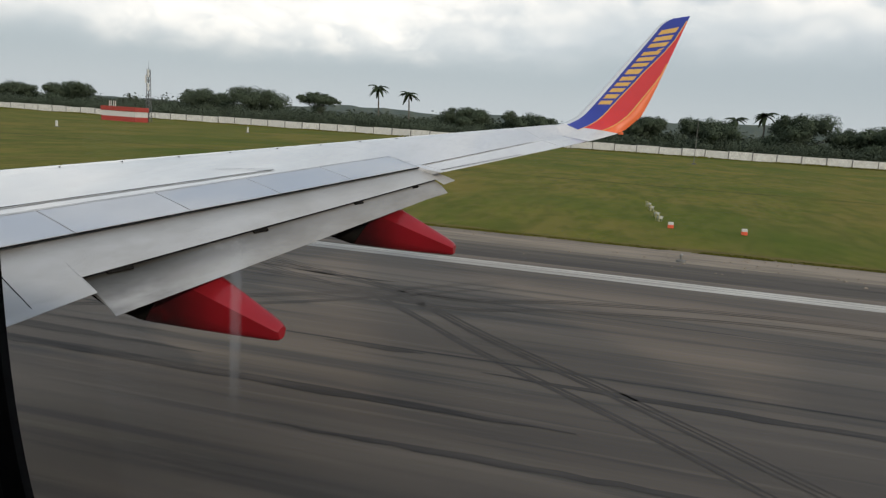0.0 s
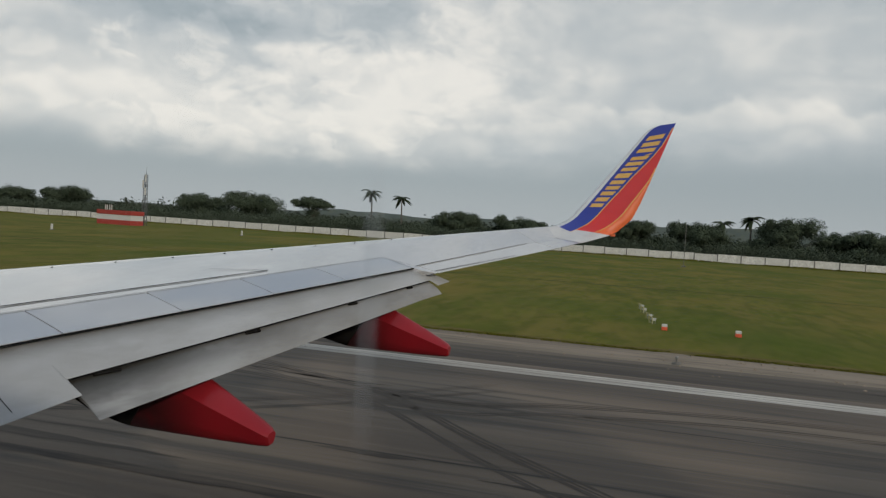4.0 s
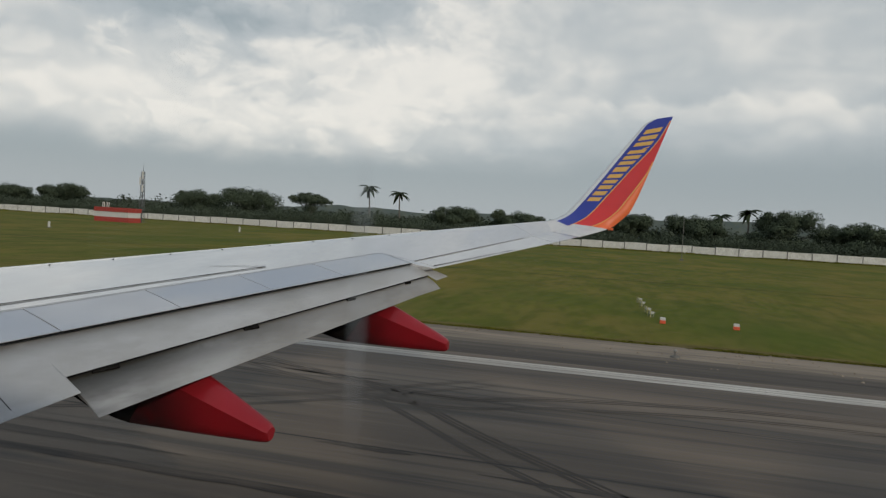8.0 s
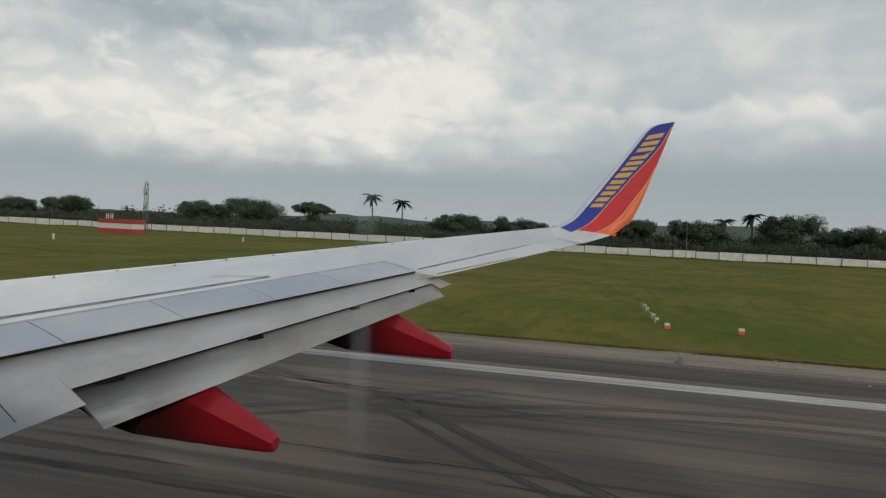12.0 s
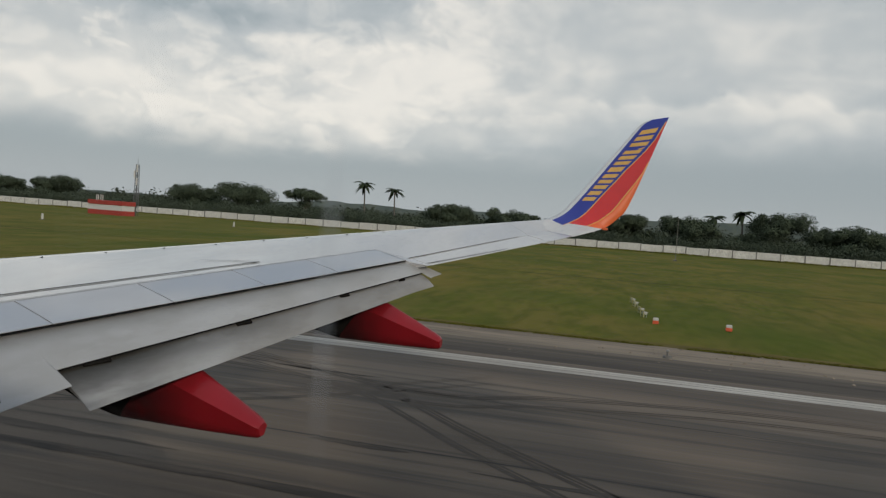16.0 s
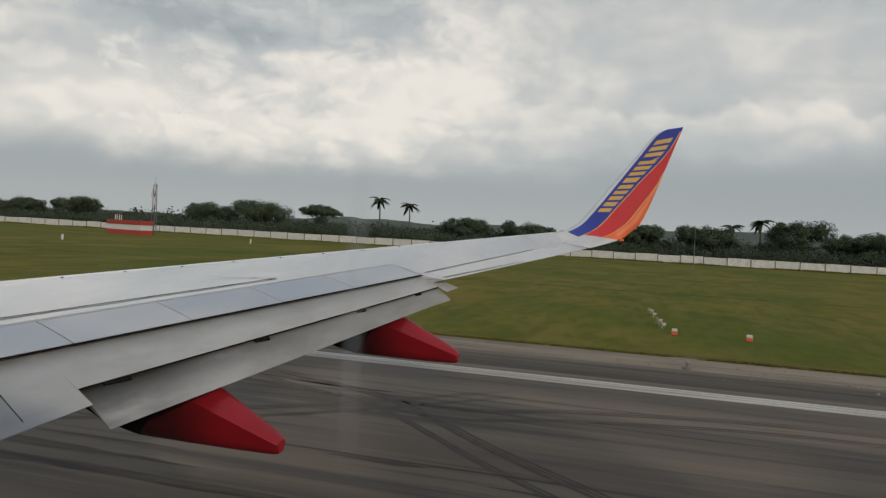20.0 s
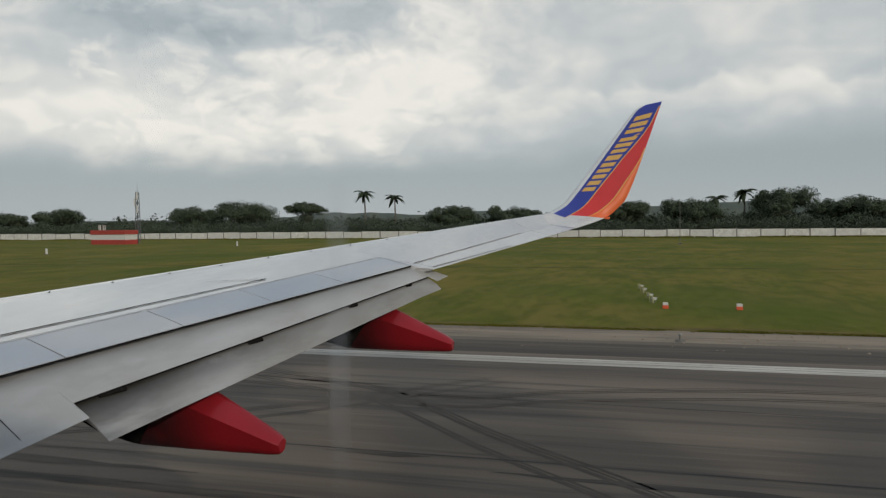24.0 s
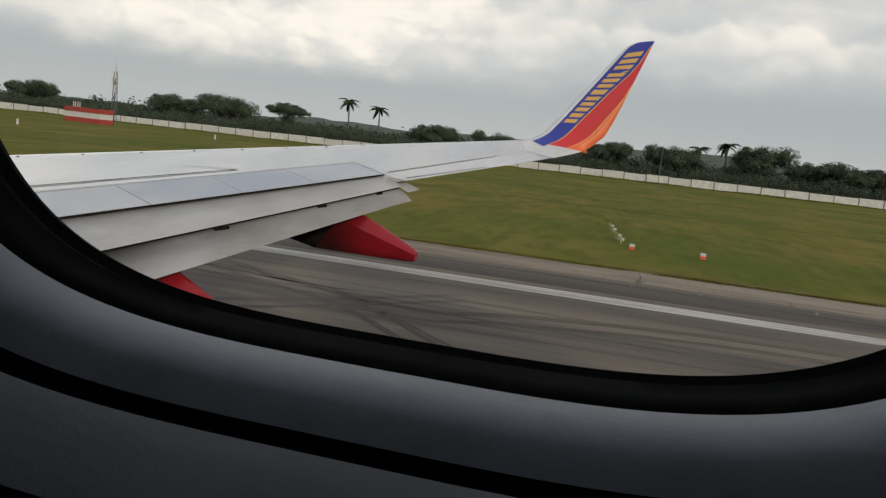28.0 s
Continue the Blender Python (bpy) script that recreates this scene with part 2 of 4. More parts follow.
    if bump:
        n = nodes.new("ShaderNodeBump")
        n.inputs["Strength"].default_value, n.inputs["Distance"].default_value = bump, 0.02
        links.new(noise_at(bump_scale or scale * 6, 5, 0.65), n.inputs["Height"])
        links.new(n.outputs[0], b.inputs["Normal"])
    return m


M = {
    "wing": material("wing_grey_paint", (0.80, 0.80, 0.795), 0.12, 0.22, (0.66, 0.66, 0.66), 1.1, 0.6, 0.015, 5.0, ((0.50, 0.50, 0.50), 14.0, 0.15), (1, 0.35, 1), 0.9, 0.4, rough_var=0.03),
    "spoiler": material("spoiler_paint", (0.68, 0.70, 0.73), 0.07, 0.40, (0.58, 0.60, 0.63), 1.6, 0.6, 0.010, 4.0, None, (1, 0.4, 1), 0.8, 0.5, per_object=0.12, rough_var=0.03),
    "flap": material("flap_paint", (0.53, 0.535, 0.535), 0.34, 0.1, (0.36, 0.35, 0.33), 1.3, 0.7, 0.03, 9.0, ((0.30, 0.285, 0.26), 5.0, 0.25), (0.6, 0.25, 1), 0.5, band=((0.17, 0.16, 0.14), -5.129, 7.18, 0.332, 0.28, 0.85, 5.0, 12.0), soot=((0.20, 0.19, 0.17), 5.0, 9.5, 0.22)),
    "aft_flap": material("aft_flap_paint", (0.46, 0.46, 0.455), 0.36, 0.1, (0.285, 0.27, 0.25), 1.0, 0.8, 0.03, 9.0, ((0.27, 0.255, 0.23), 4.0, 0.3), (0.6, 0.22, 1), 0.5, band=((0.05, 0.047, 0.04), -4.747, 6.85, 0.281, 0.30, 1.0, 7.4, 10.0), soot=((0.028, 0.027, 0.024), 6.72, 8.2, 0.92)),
    "metal": material("bare_edge_metal", (0.80, 0.81, 0.82), 0.32, 0.45, (0.68, 0.68, 0.69), 2.0, 0.5),
    "gap": material("dark_joint_gap_shade", (0.012, 0.012, 0.012), 0.9, fine=((0.025, 0.025, 0.025), 20.0, 0.5), spec=0.0),
    # near black for the brackets, and for cove shade painted on the fairing noses
    "bracket": material("greased_bracket_cove_shade", (0.012, 0.011, 0.010), 0.6, 0.0, (0.03, 0.028, 0.025), 9.0, 0.6, spec=0.0),
    # band darkens the red forward: part grime, part flap shade put into the colour
    "red": material("fairing_red_grime_shade", (0.34, 0.012, 0.020), 0.34, 0.0, (0.27, 0.010, 0.016), 1.6, 0.6, 0.02, 12.0, ((0.30, 0.016, 0.016), 6.0, 0.25), spec=0.4, coat=0.15, band=((0.030, 0.008, 0.009), -4.78, 8.15, 0.274, 0.85, 0.95, 100, 200)),
    "blue": material("livery_blue", (0.035, 0.055, 0.34), 0.28, 0.0, (0.03, 0.045, 0.28), 3.0, 0.5, coat=0.3),
    "crimson": material("livery_red", (0.68, 0.042, 0.042), 0.28, 0.0, (0.60, 0.035, 0.036), 3.0, 0.5, coat=0.3),
    "orange": material("livery_orange", (0.85, 0.17, 0.05), 0.45, 0.0, (0.78, 0.14, 0.04), 3.0, 0.5),
    "gold": material("livery_gold", (0.74, 0.45, 0.13), 0.3, 0.0, (0.70, 0.37, 0.06), 5.0, 0.5, coat=0.2),
    "white": material("fuselage_paint", (0.05, 0.08, 0.35), 0.3, 0.0, (0.045, 0.07, 0.30), 1.0, 0.5, coat=0.2),
    "asphalt": material("runway_asphalt", (0.130, 0.101, 0.076), 0.66, 0.0, (0.205, 0.158, 0.115), 0.20, 0.85, 0.35, 7.0, ((0.069, 0.059, 0.050), 1.3, 0.5), (0.06, 1.0, 1.0), 0.32, rough_var=0.10, swath=(((0.059, 0.050, 0.042), 0.035, 0.22, 1.0, 0.46, 0.64, 0.65), ((0.237, 0.186, 0.135), 0.02, 0.5, 1.0, 0.52, 0.68, 0.55), ((0.053, 0.046, 0.039), 0.12, 2.6, 1.0, 0.54, 0.66, 0.55), ((0.226, 0.179, 0.133), 0.18, 4.5, 1.0, 0.56, 0.68, 0.40))),
    "outer": material("outer_asphalt", (0.078, 0.067, 0.058), 0.9, 0.0, (0.150, 0.126, 0.102), 0.5, 0.8, 0.35, 7.0, ((0.05, 0.046, 0.042), 2.3, 0.5), (0.08, 1.0, 1.0), 0.3, swath=(((0.19, 0.158, 0.125), 0.03, 0.6, 1.0, 0.50, 0.62, 0.7),)),
    "shoulder": material("shoulder_concrete", (0.33, 0.270, 0.208), 0.9, 0.0, (0.20, 0.165, 0.130), 1.1, 0.7, 0.4, 6.0, ((0.085, 0.076, 0.06), 3.5, 0.5), (0.10, 1.0, 1.0), 0.2, patch=(((0.37, 0.305, 0.235), 0.5, 0.5),)),
    "rubber": material("tyre_rubber_mark", (0.052, 0.046, 0.041), 0.85, 0.0, (0.105, 0.088, 0.073), 0.8, 0.9, fine=((0.13, 0.108, 0.088), 5.0, 0.7), stretch=(0.08, 1, 1), spec=0.3),
    "track": material("faint_wheel_track", (0.084, 0.069, 0.055), 0.8, 0.0, (0.110, 0.092, 0.077), 0.8, 0.9, fine=((0.12, 0.10, 0.083), 5.0, 0.6), stretch=(0.5, 0.5, 1), spec=0.3),
    "tar": material("tar_sealed_crack", (0.035, 0.032, 0.03), 0.7, 0.0, (0.075, 0.066, 0.056), 0.7, 0.9, spec=0.3),
    "line": material("worn_white_marking", (0.66, 0.63, 0.57), 0.85, 0.0, (0.40, 0.37, 0.33), 0.9, 0.8, 0.2, 9.0, ((0.30, 0.28, 0.25), 5.0, 0.4), (0.10, 1.6, 1.0), 0.1),
    "grass": material("airfield_grass", (0.153, 0.155, 0.024), 0.95, 0.0, (0.203, 0.189, 0.040), 0.20, 0.75, 0.6, 2.2, ((0.094, 0.111, 0.018), 0.70, 0.45), (1.0, 0.28, 1.0), 0.05, patch=(((0.086, 0.122, 0.018), 0.080, 0.55), ((0.219, 0.170, 0.050), 0.40, 0.50), ((0.086, 0.097, 0.018), 1.1, 0.50), ((0.214, 0.173, 0.055), 2.4, 0.40)),
                      swath=(((0.075, 0.118, 0.016), 0.030, 0.040, 1.0, 0.46, 0.64, 0.60), ((0.241, 0.181, 0.046), 0.090, 0.050, 1.0, 0.52, 0.66, 0.55), ((0.075, 0.103, 0.016), 0.26, 0.12, 1.0, 0.52, 0.66, 0.50))),
    "verge": material("dry_verge_grass", (0.150, 0.122, 0.040), 0.95, 0.0, (0.100, 0.082, 0.030), 0.5, 0.8, 0.6, 4.0, ((0.200, 0.165, 0.075), 2.2, 0.5), (0.45, 1.0, 1.0), 0.05),
    "blade": material("grass_blades", (0.135, 0.134, 0.021), 0.9, 0.0, (0.17, 0.15, 0.038), 0.15, 0.8, spec=0.1, per_island=0.25),
    "furrow": material("furrow_grass", (0.070, 0.074, 0.020), 0.95, 0.0, (0.10, 0.10, 0.024), 0.4, 0.8, spec=0.05),
    "lamp_white": material("chalky_white_housing", (0.48, 0.475, 0.43), 0.6, 0.0, (0.30, 0.295, 0.27), 3.0, 0.6),
    "lamp_yellow": material("faded_yellow_enamel", (0.46, 0.42, 0.20), 0.6, 0.0, (0.32, 0.29, 0.15), 3.0, 0.6),
    "fence": material("whitewashed_concrete", (0.76, 0.75, 0.71), 0.9, 0.0, (0.52, 0.50, 0.46), 0.9, 0.7, 0.3, 6.0, ((0.32, 0.31, 0.28), 2.4, 0.45), spec=0.2, per_object=0.24),
    "post": material("weathered_concrete_post", (0.20, 0.195, 0.18), 0.9, 0.0, (0.12, 0.118, 0.11), 1.0, 0.7, spec=0.2),
    # tree and scrub greens are lightened to carry the haze in their colour
    "leaf": material("dark_foliage_hazed", (0.080, 0.102, 0.068), 0.95, 0.0, (0.056, 0.074, 0.050), 0.15, 0.8, spec=0.0, per_island=0.05),
    "leaf_light": material("scrub_foliage_hazed", (0.082, 0.102, 0.074), 0.95, 0.0, (0.056, 0.072, 0.052), 0.06, 0.8, spec=0.0, per_island=0.06),
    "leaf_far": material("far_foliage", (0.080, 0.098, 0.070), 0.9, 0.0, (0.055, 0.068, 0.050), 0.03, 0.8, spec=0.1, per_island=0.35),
    "lens": material("dusty_lens", (0.26, 0.25, 0.23), 0.3, fine=((0.25, 0.24, 0.22), 30.0, 0.5)),
    "palm": material("palm_frond", (0.040, 0.060, 0.024), 0.7, 0.0, (0.028, 0.040, 0.018), 0.5, 0.7, spec=0.3, per_island=0.4),
    "bark": material("grey_bark", (0.17, 0.155, 0.135), 0.9, 0.0, (0.09, 0.08, 0.07), 1.2, 0.7, 0.4, 8.0, spec=0.2),
    # pale blue-green, with the haze of distance mixed into the colour
    "hill": material("far_wooded_hill_hazed", (0.115, 0.138, 0.130), 1.0, 0.0, (0.085, 0.108, 0.102), 0.010, 0.8, fine=((0.14, 0.155, 0.125), 0.03, 0.6), spec=0.0),
    "signal_red": material("hut_red_paint", (0.40, 0.050, 0.036), 0.7, 0.0, (0.29, 0.042, 0.032), 0.8, 0.6, 0.1, 5.0),
    "signal_white": material("hut_white_paint", (0.62, 0.61, 0.59), 0.7, 0.0, (0.58, 0.56, 0.53), 0.8, 0.6, 0.1, 5.0),
    "steel": material("galvanised_steel", (0.42, 0.43, 0.43), 0.5, 0.6, (0.30, 0.30, 0.30), 3.0, 0.6),
    "mast": material("weathered_mast_steel", (0.13, 0.135, 0.14), 0.6, 0.3, (0.09, 0.092, 0.095), 3.0, 0.6),
    "marker": material("marker_orange", (0.75, 0.12, 0.05), 0.6, fine=((0.6, 0.1, 0.05), 12.0, 0.5)),
    "plaster": material("faded_plaster", (0.38, 0.29, 0.24), 0.9, 0.0, (0.28, 0.22, 0.19), 1.2, 0.7),
    "seal": material("black_window_rubber", (0.010, 0.010, 0.011), 0.9, fine=((0.018, 0.018, 0.019), 60.0, 0.5), spec=0.1),
    "reveal": material("grey_window_reveal", (0.50, 0.53, 0.58), 0.42, 0.0, (0.38, 0.40, 0.44), 30.0, 0.5, 0.05, 300.0),
    "lining": material("cabin_lining", (0.30, 0.315, 0.335), 0.65, 0.0, (0.25, 0.26, 0.28), 18.0, 0.5, 0.06, 260.0),
}


def glass_material():
    m = bpy.data.materials.new("window_acrylic")
    m.use_nodes = True
    b = m.node_tree.nodes["Principled BSDF"]
    b.inputs["Transmission Weight"].default_value, b.inputs["Roughness"].default_value = 1.0, 0.0
    b.inputs["IOR"].default_value, b.inputs["Base Color"].default_value = 1.2, (0.99, 0.995, 1.0, 1)
    return m


M["glass"] = glass_material()

# ---- mesh helpers ----
def mesh(name, verts, faces, mats, slots=None, smooth=False):
    me = bpy.data.meshes.new(name)
    me.from_pydata([tuple(v) for v in verts], [], faces)
    for m in mats if isinstance(mats, (list, tuple)) else [mats]:
        me.materials.append(m)
    if slots:
        me.polygons.foreach_set("material_index", slots)
    if smooth:
        me.polygons.foreach_set("use_smooth", [True] * len(me.polygons))
    me.update()
    return me


def part(name, me, parent, label=""):
    ob = new(name, me)
    ob.parent = parent
    return tagged(ob, label)


def thing(name, label, category, group="", at=(0, 0, 0), turn=0.0):
    ob = new(name)
    ob.matrix_basis = pose(*at, 0, 0, turn)
    return tagged(ob, label, category, group)


def fix_normals(me):
    bm = bmesh.new()
    bm.from_mesh(me)
    bmesh.ops.recalc_face_normals(bm, faces=bm.faces)
    bm.to_mesh(me)
    bm.free()
    return me


def loft(name, loops, mats, smooth=False, cap=True, closed=True, sharp=35):
    """Skin between loops of equally many points."""
    n, verts, faces = len(loops[0]), [p for loop in loops for p in loop], []
    for r in range(len(loops) - 1):
        for k in range(n if closed else n - 1):
            a, b = r * n + k, r * n + (k + 1) % n
            faces.append((a, b, b + n, a + n))
    if cap:
        faces += [tuple(range(n)), tuple(range((len(loops) - 1) * n, len(loops) * n))]
    me = fix_normals(mesh(name, verts, faces, mats, smooth=smooth))
    if smooth:
        me.set_sharp_from_angle(angle=radians(sharp))
    return me


def box(name, lo, hi, mat, bevel=0.0):
    bm = bmesh.new()
    bmesh.ops.create_cube(bm, size=1.0)
    for v in bm.verts:
        v.co = Vector([lo[k] + (v.co[k] + 0.5) * (hi[k] - lo[k]) for k in range(3)])
    if bevel:
        bmesh.ops.bevel(bm, geom=bm.edges[:], offset=bevel, segments=2, affect="EDGES", profile=0.6)
    me = bpy.data.meshes.new(name)
    bm.to_mesh(me)
    bm.free()
    me.materials.append(mat)
    return me


def tube(name, points, radii, mat, sides=8):
    loops = []
    for k, (p, r) in enumerate(zip(points, radii)):
        ahead = (Vector(points[min(k + 1, len(points) - 1)]) - Vector(points[max(k - 1, 0)])).normalized()
        u = ahead.orthogonal().normalized()
        w = ahead.cross(u)
        loops.append([Vector(p) + r * (math.cos(a) * u + math.sin(a) * w) for a in [2 * math.pi * s / sides for s in range(sides)]])
    return loft(name, loops, mat, smooth=True)


def plate(name, rows, thick, mat, smooth=True):
    """A thin panel with a curved upper face (rows of points) and a thickness given row by row."""
    nr, nc = len(rows), len(rows[0])
    verts = [Vector(p) for row in rows for p in row] + [Vector(p) - Vector((0, 0, d)) for row, d in zip(rows, thick) for p in row]
    faces, off = [], nr * nc
    for r in range(nr - 1):
        for c in range(nc - 1):
            a = r * nc + c
            faces.append((a, a + 1, a + nc + 1, a + nc))
            faces.append((off + a, off + a + nc, off + a + nc + 1, off + a + 1))
    rim = [c for c in range(nc)] + [r * nc + nc - 1 for r in range(1, nr)] + [(nr - 1) * nc + c for c in range(nc - 2, -1, -1)] + [r * nc for r in range(nr - 2, 0, -1)]
    for k, a in enumerate(rim):
        b = rim[(k + 1) % len(rim)]
        faces.append((a, a + off, b + off, b))
    me = fix_normals(mesh(name, verts, faces, mat, smooth=True))
    me.set_sharp_from_angle(angle=radians(30))
    return me


def line(y, y0, x0, z0, sx, sz):
    return Vector((x0 + sx * (y - y0), y, z0 + sz * (y - y0)))


# ---- setting: ground, runway ----
ground = tagged(new("ground", mesh("ground", [(-4400, -4400, 0), (4400, -4400, 0), (4400, 4400, 0), (-4400, 4400, 0)], [(0, 1, 2, 3)], M["grass"])),
                "mown yellow-green airfield grass reaching to the horizon", "grass", kind="structure")


def strip(name, x0, x1, y0, y1, z, mat, label, category, wander=0.0, step=2.0, parent=None):
    """A flat paved band; its outer edge may wander."""
    n = max(1, int((x1 - x0) / step)) if wander else 1
    verts, faces = [], []
    for k in range(n + 1):
        x = x0 + (x1 - x0) * k / n
        w = wander * (noise.noise((x * 0.23, 3.1, 0)) + 0.6 * noise.noise((x * 0.9, 7.7, 0))) if wander else 0.0
        verts += [(x, y0, z), (x, y1 + w, z)]
    faces = [(2 * k, 2 * k + 2, 2 * k + 3, 2 * k + 1) for k in range(n)]
    ob = new(name, mesh(name, verts, faces, mat))
    if parent:
        ob.parent = parent
        return tagged(ob, label)
    return tagged(ob, label, category, kind="structure")


strip("shoulder", -900, 400, -29.0, 28.8, 0.010, M["shoulder"], "stained brown concrete runway shoulder beside the grass", "pavement", 0.22, 0.6)
strip("outer_shoulder", -900, 400, 23.1, 26.1, 0.013, M["outer"], "dark weathered asphalt strip between runway and concrete shoulder", "pavement", 0.10, 0.6)
runway = strip("runway", -900, 400, -23.2, 23.2, 0.016, M["asphalt"], "dark streaked asphalt runway with tyre marks", "runway")
for y0, y1 in ((21.68, 22.03), (22.065, 22.33), (22.36, 22.60)):
    strip("edge_line", -900, 400, y0, y1, 0.021, M["line"], "", "", parent=runway)
strip("edge_line", -900, 400, -22.60, -21.68, 0.021, M["line"], "", "", parent=runway)

# ---- the airliner ----
airliner = thing("airliner", "airliner with pale grey wing, red flap fairings and striped winglet", "airplane")


def crest(y): return line(y, 8.576, -7.31, 3.024, 0.66, 0.1261)
def hinge(y): return line(y, 7.18, -5.586, 2.825, 0.319, 0.1018)
def spoiler_edge(y): return line(y, 7.18, -5.129, 2.656, 0.332, 0.112)
def aileron_hinge(y): return line(y, 12.45, -3.415, 3.256, 0.39, 0.1390)
def outer_edge(y): return line(y, 12.5, -3.059, 3.183, 0.411, 0.1346) + Vector((0.20, 0, 0.095)) * max(0, y - 16) ** 2
def slot(y): return line(y, 6.85, -4.747, 2.343, 0.281, 0.1287)
def aft_edge(y): return line(y, 6.85, -4.399, 2.03, 0.236, 0.1458)


def size(y): return max(0.34, 1.0 - (y - 8.0) * 0.073)


def section(y, aft, bed):
    """One closed wing section: nose, upper skin to the point aft, and the underside; bed lists points that follow the upper skin."""
    c, k = crest(y), size(y)
    pts = []
    for a in range(0, 91, 15):
        t = radians(a)
        pts.append(Vector((c.x - 0.42 * k * math.cos(t), y, c.z - 0.20 * k * (1 - math.sin(t)))))
    for s in (0.2, 0.4, 0.6, 0.8, 1.0):
        p = c.lerp(aft, s)
        p.z += 0.12 * k * s * (1 - s)
        p.y = y
        pts.append(p)
    pts += bed
    last = bed[-1] if bed else aft
    for s in (0.25, 0.52, 0.78):
        low = last.lerp(Vector((c.x - 0.42 * k, y, c.z - 0.20 * k)), s)
        pts.append(Vector((low.x, y, low.z - 0.40 * k * math.sin(math.pi * min(1, s * 1.02 + 0.04)) ** 1.8)))
    pts.append(Vector((c.x - 0.36 * k, y, c.z - 0.32 * k)))
    return pts


wing_root, wing_mid, wing_tip = [], [], []
for y in [1.7, 3.0, 4.5, 5.5, 6.5, 7.5, 8.5, 9.5, 10.5, 11.5, 12.3]:
    h, e = hinge(y), spoiler_edge(y)
    wing_root.append(section(y, h, [h + Vector((0.003, 0, -0.035)), e + Vector((-0.05, 0, -0.045)), e + Vector((-0.10, 0, -0.10))]))
for y, trim in [(12.304, 0.20), (12.40, 0.0), (12.44, 0.0)]:
    h, e = aileron_hinge(y), outer_edge(y)
    e = e.lerp(h, trim / 0.36)
    wing_mid.append(section(y, h, [h + Vector((0.004, 0, -0.002)), e + Vector((-0.002, 0, 0.0)), e + Vector((-0.006, 0, -0.007))]))
for y in [12.444, 13.2, 14.0, 14.9, 15.76]:
    h, e = aileron_hinge(y), outer_edge(y)
    wing_mid.append(section(y, h, [h + Vector((0.003, 0, -0.03)), e + Vector((-0.06, 0, -0.012)), e + Vector((-0.09, 0, -0.03))]))
for y in [15.765, 16.1, 16.4, 16.56, 16.62, 16.8, 17.0]:
    h, e = aileron_hinge(y), outer_edge(y)
    drop = Vector((0, 0, -0.018)) if y > 16.6 else Vector()
    wing_tip.append([p + drop for p in section(y, h, [h.lerp(e, 0.5), e, e + Vector((-0.006, 0, -0.007))])])
wing = part("wing", loft("wing", wing_root, M["wing"], True, sharp=28), airliner, "pale grey painted upper wing skin")
outer_wing = part("outer_wing", loft("outer_wing", wing_mid, M["wing"], True, sharp=28), airliner)
part("wing_tip", loft("wing_tip", wing_tip, M["wing"], True, sharp=28), airliner)
# spoilers, set into the wing with open seams
EDGES = [4.74, 5.96, 7.18, 8.40, 9.62, 10.85, 12.30]
for k in range(6):
    y0, y1 = EDGES[k] + 0.008, EDGES[k + 1] - 0.008
    rows = []
    for s in (0.012, 0.35, 0.7, 1.0):
        row = []
        for t in range(4):
            y = y0 + (y1 - y0) * t / 3
            p = hinge(y).lerp(spoiler_edge(y), s)
            p.z += 0.004 * math.sin(math.pi * s) + 0.004
            row.append(p)
        rows.append(row)
    part("spoiler", plate("spoiler", rows, [0.026, 0.022, 0.016, 0.007], M["spoiler"]), wing)

# aileron and its tab
rows = []
for s in (0.03, 0.5, 1.0):
    rows.append([aileron_hinge(y).lerp(outer_edge(y), s) for y in (12.46, 13.5, 14.6, 15.745)])
aileron = part("aileron", plate("aileron", rows, [0.025, 0.018, 0.006], M["wing"]), outer_wing)


def ribbon(name, ends, width, lift, mat, parent, label=""):
    """A narrow strip that lies on the wing along a line of points."""
    verts, faces = [], []
    for k, p in enumerate(ends):
        ahead = (ends[min(k + 1, len(ends) - 1)] - ends[max(k - 1, 0)]).normalized()
        across = ahead.cross(Vector((0, 0, 1))).normalized() * width / 2 * (1 - 0.5 * k / (len(ends) - 1))
        verts += [p - across + Vector((0, 0, lift)), p + across + Vector((0, 0, lift))]
    n = len(ends) - 1
    faces = [(2 * k, 2 * k + 1, 2 * k + 3, 2 * k + 2) for k in range(n)]
    return part(name, mesh(name, verts, faces, mat), parent, label)


def skin(y, s):
    """A point of the upper skin, s from the crest to the spoiler hinge."""
    c, h = crest(y), hinge(y)
    p = c.lerp(h, s)
    p.z += 0.12 * size(y) * s * (1 - s)
    return p


ribbon("panel_seam", [skin(y, 0.90) for y in (3, 4, 5, 6, 7, 8, 9, 9.6, 10.25)], 0.055, 0.006, M["gap"], wing, "dark sealed panel joint")
ribbon("panel_seam", [skin(10.25, 0.90), skin(10.1, 0.82), skin(9.80, 0.66)], 0.022, 0.008, M["gap"], wing)
ribbon("panel_seam", [hinge(y) + Vector((0.004, 0, 0)) for y in (4.7, 6, 8, 10, 12.3)], 0.016, 0.009, M["gap"], wing)
ribbon("panel_seam", [hinge(12.3) + Vector((0.0, 0.012, -0.012)), hinge(12.3).lerp(Vector((-3.374, 12.30, 3.235)), 0.5) + Vector((0, 0, -0.004)), Vector((-3.374, 12.312, 3.232))], 0.020, 0.016, M["gap"], wing)
ribbon("panel_seam", [aileron_hinge(y) for y in (12.42, 13.5, 14.5, 15.45)], 0.028, 0.007, M["gap"], outer_wing)
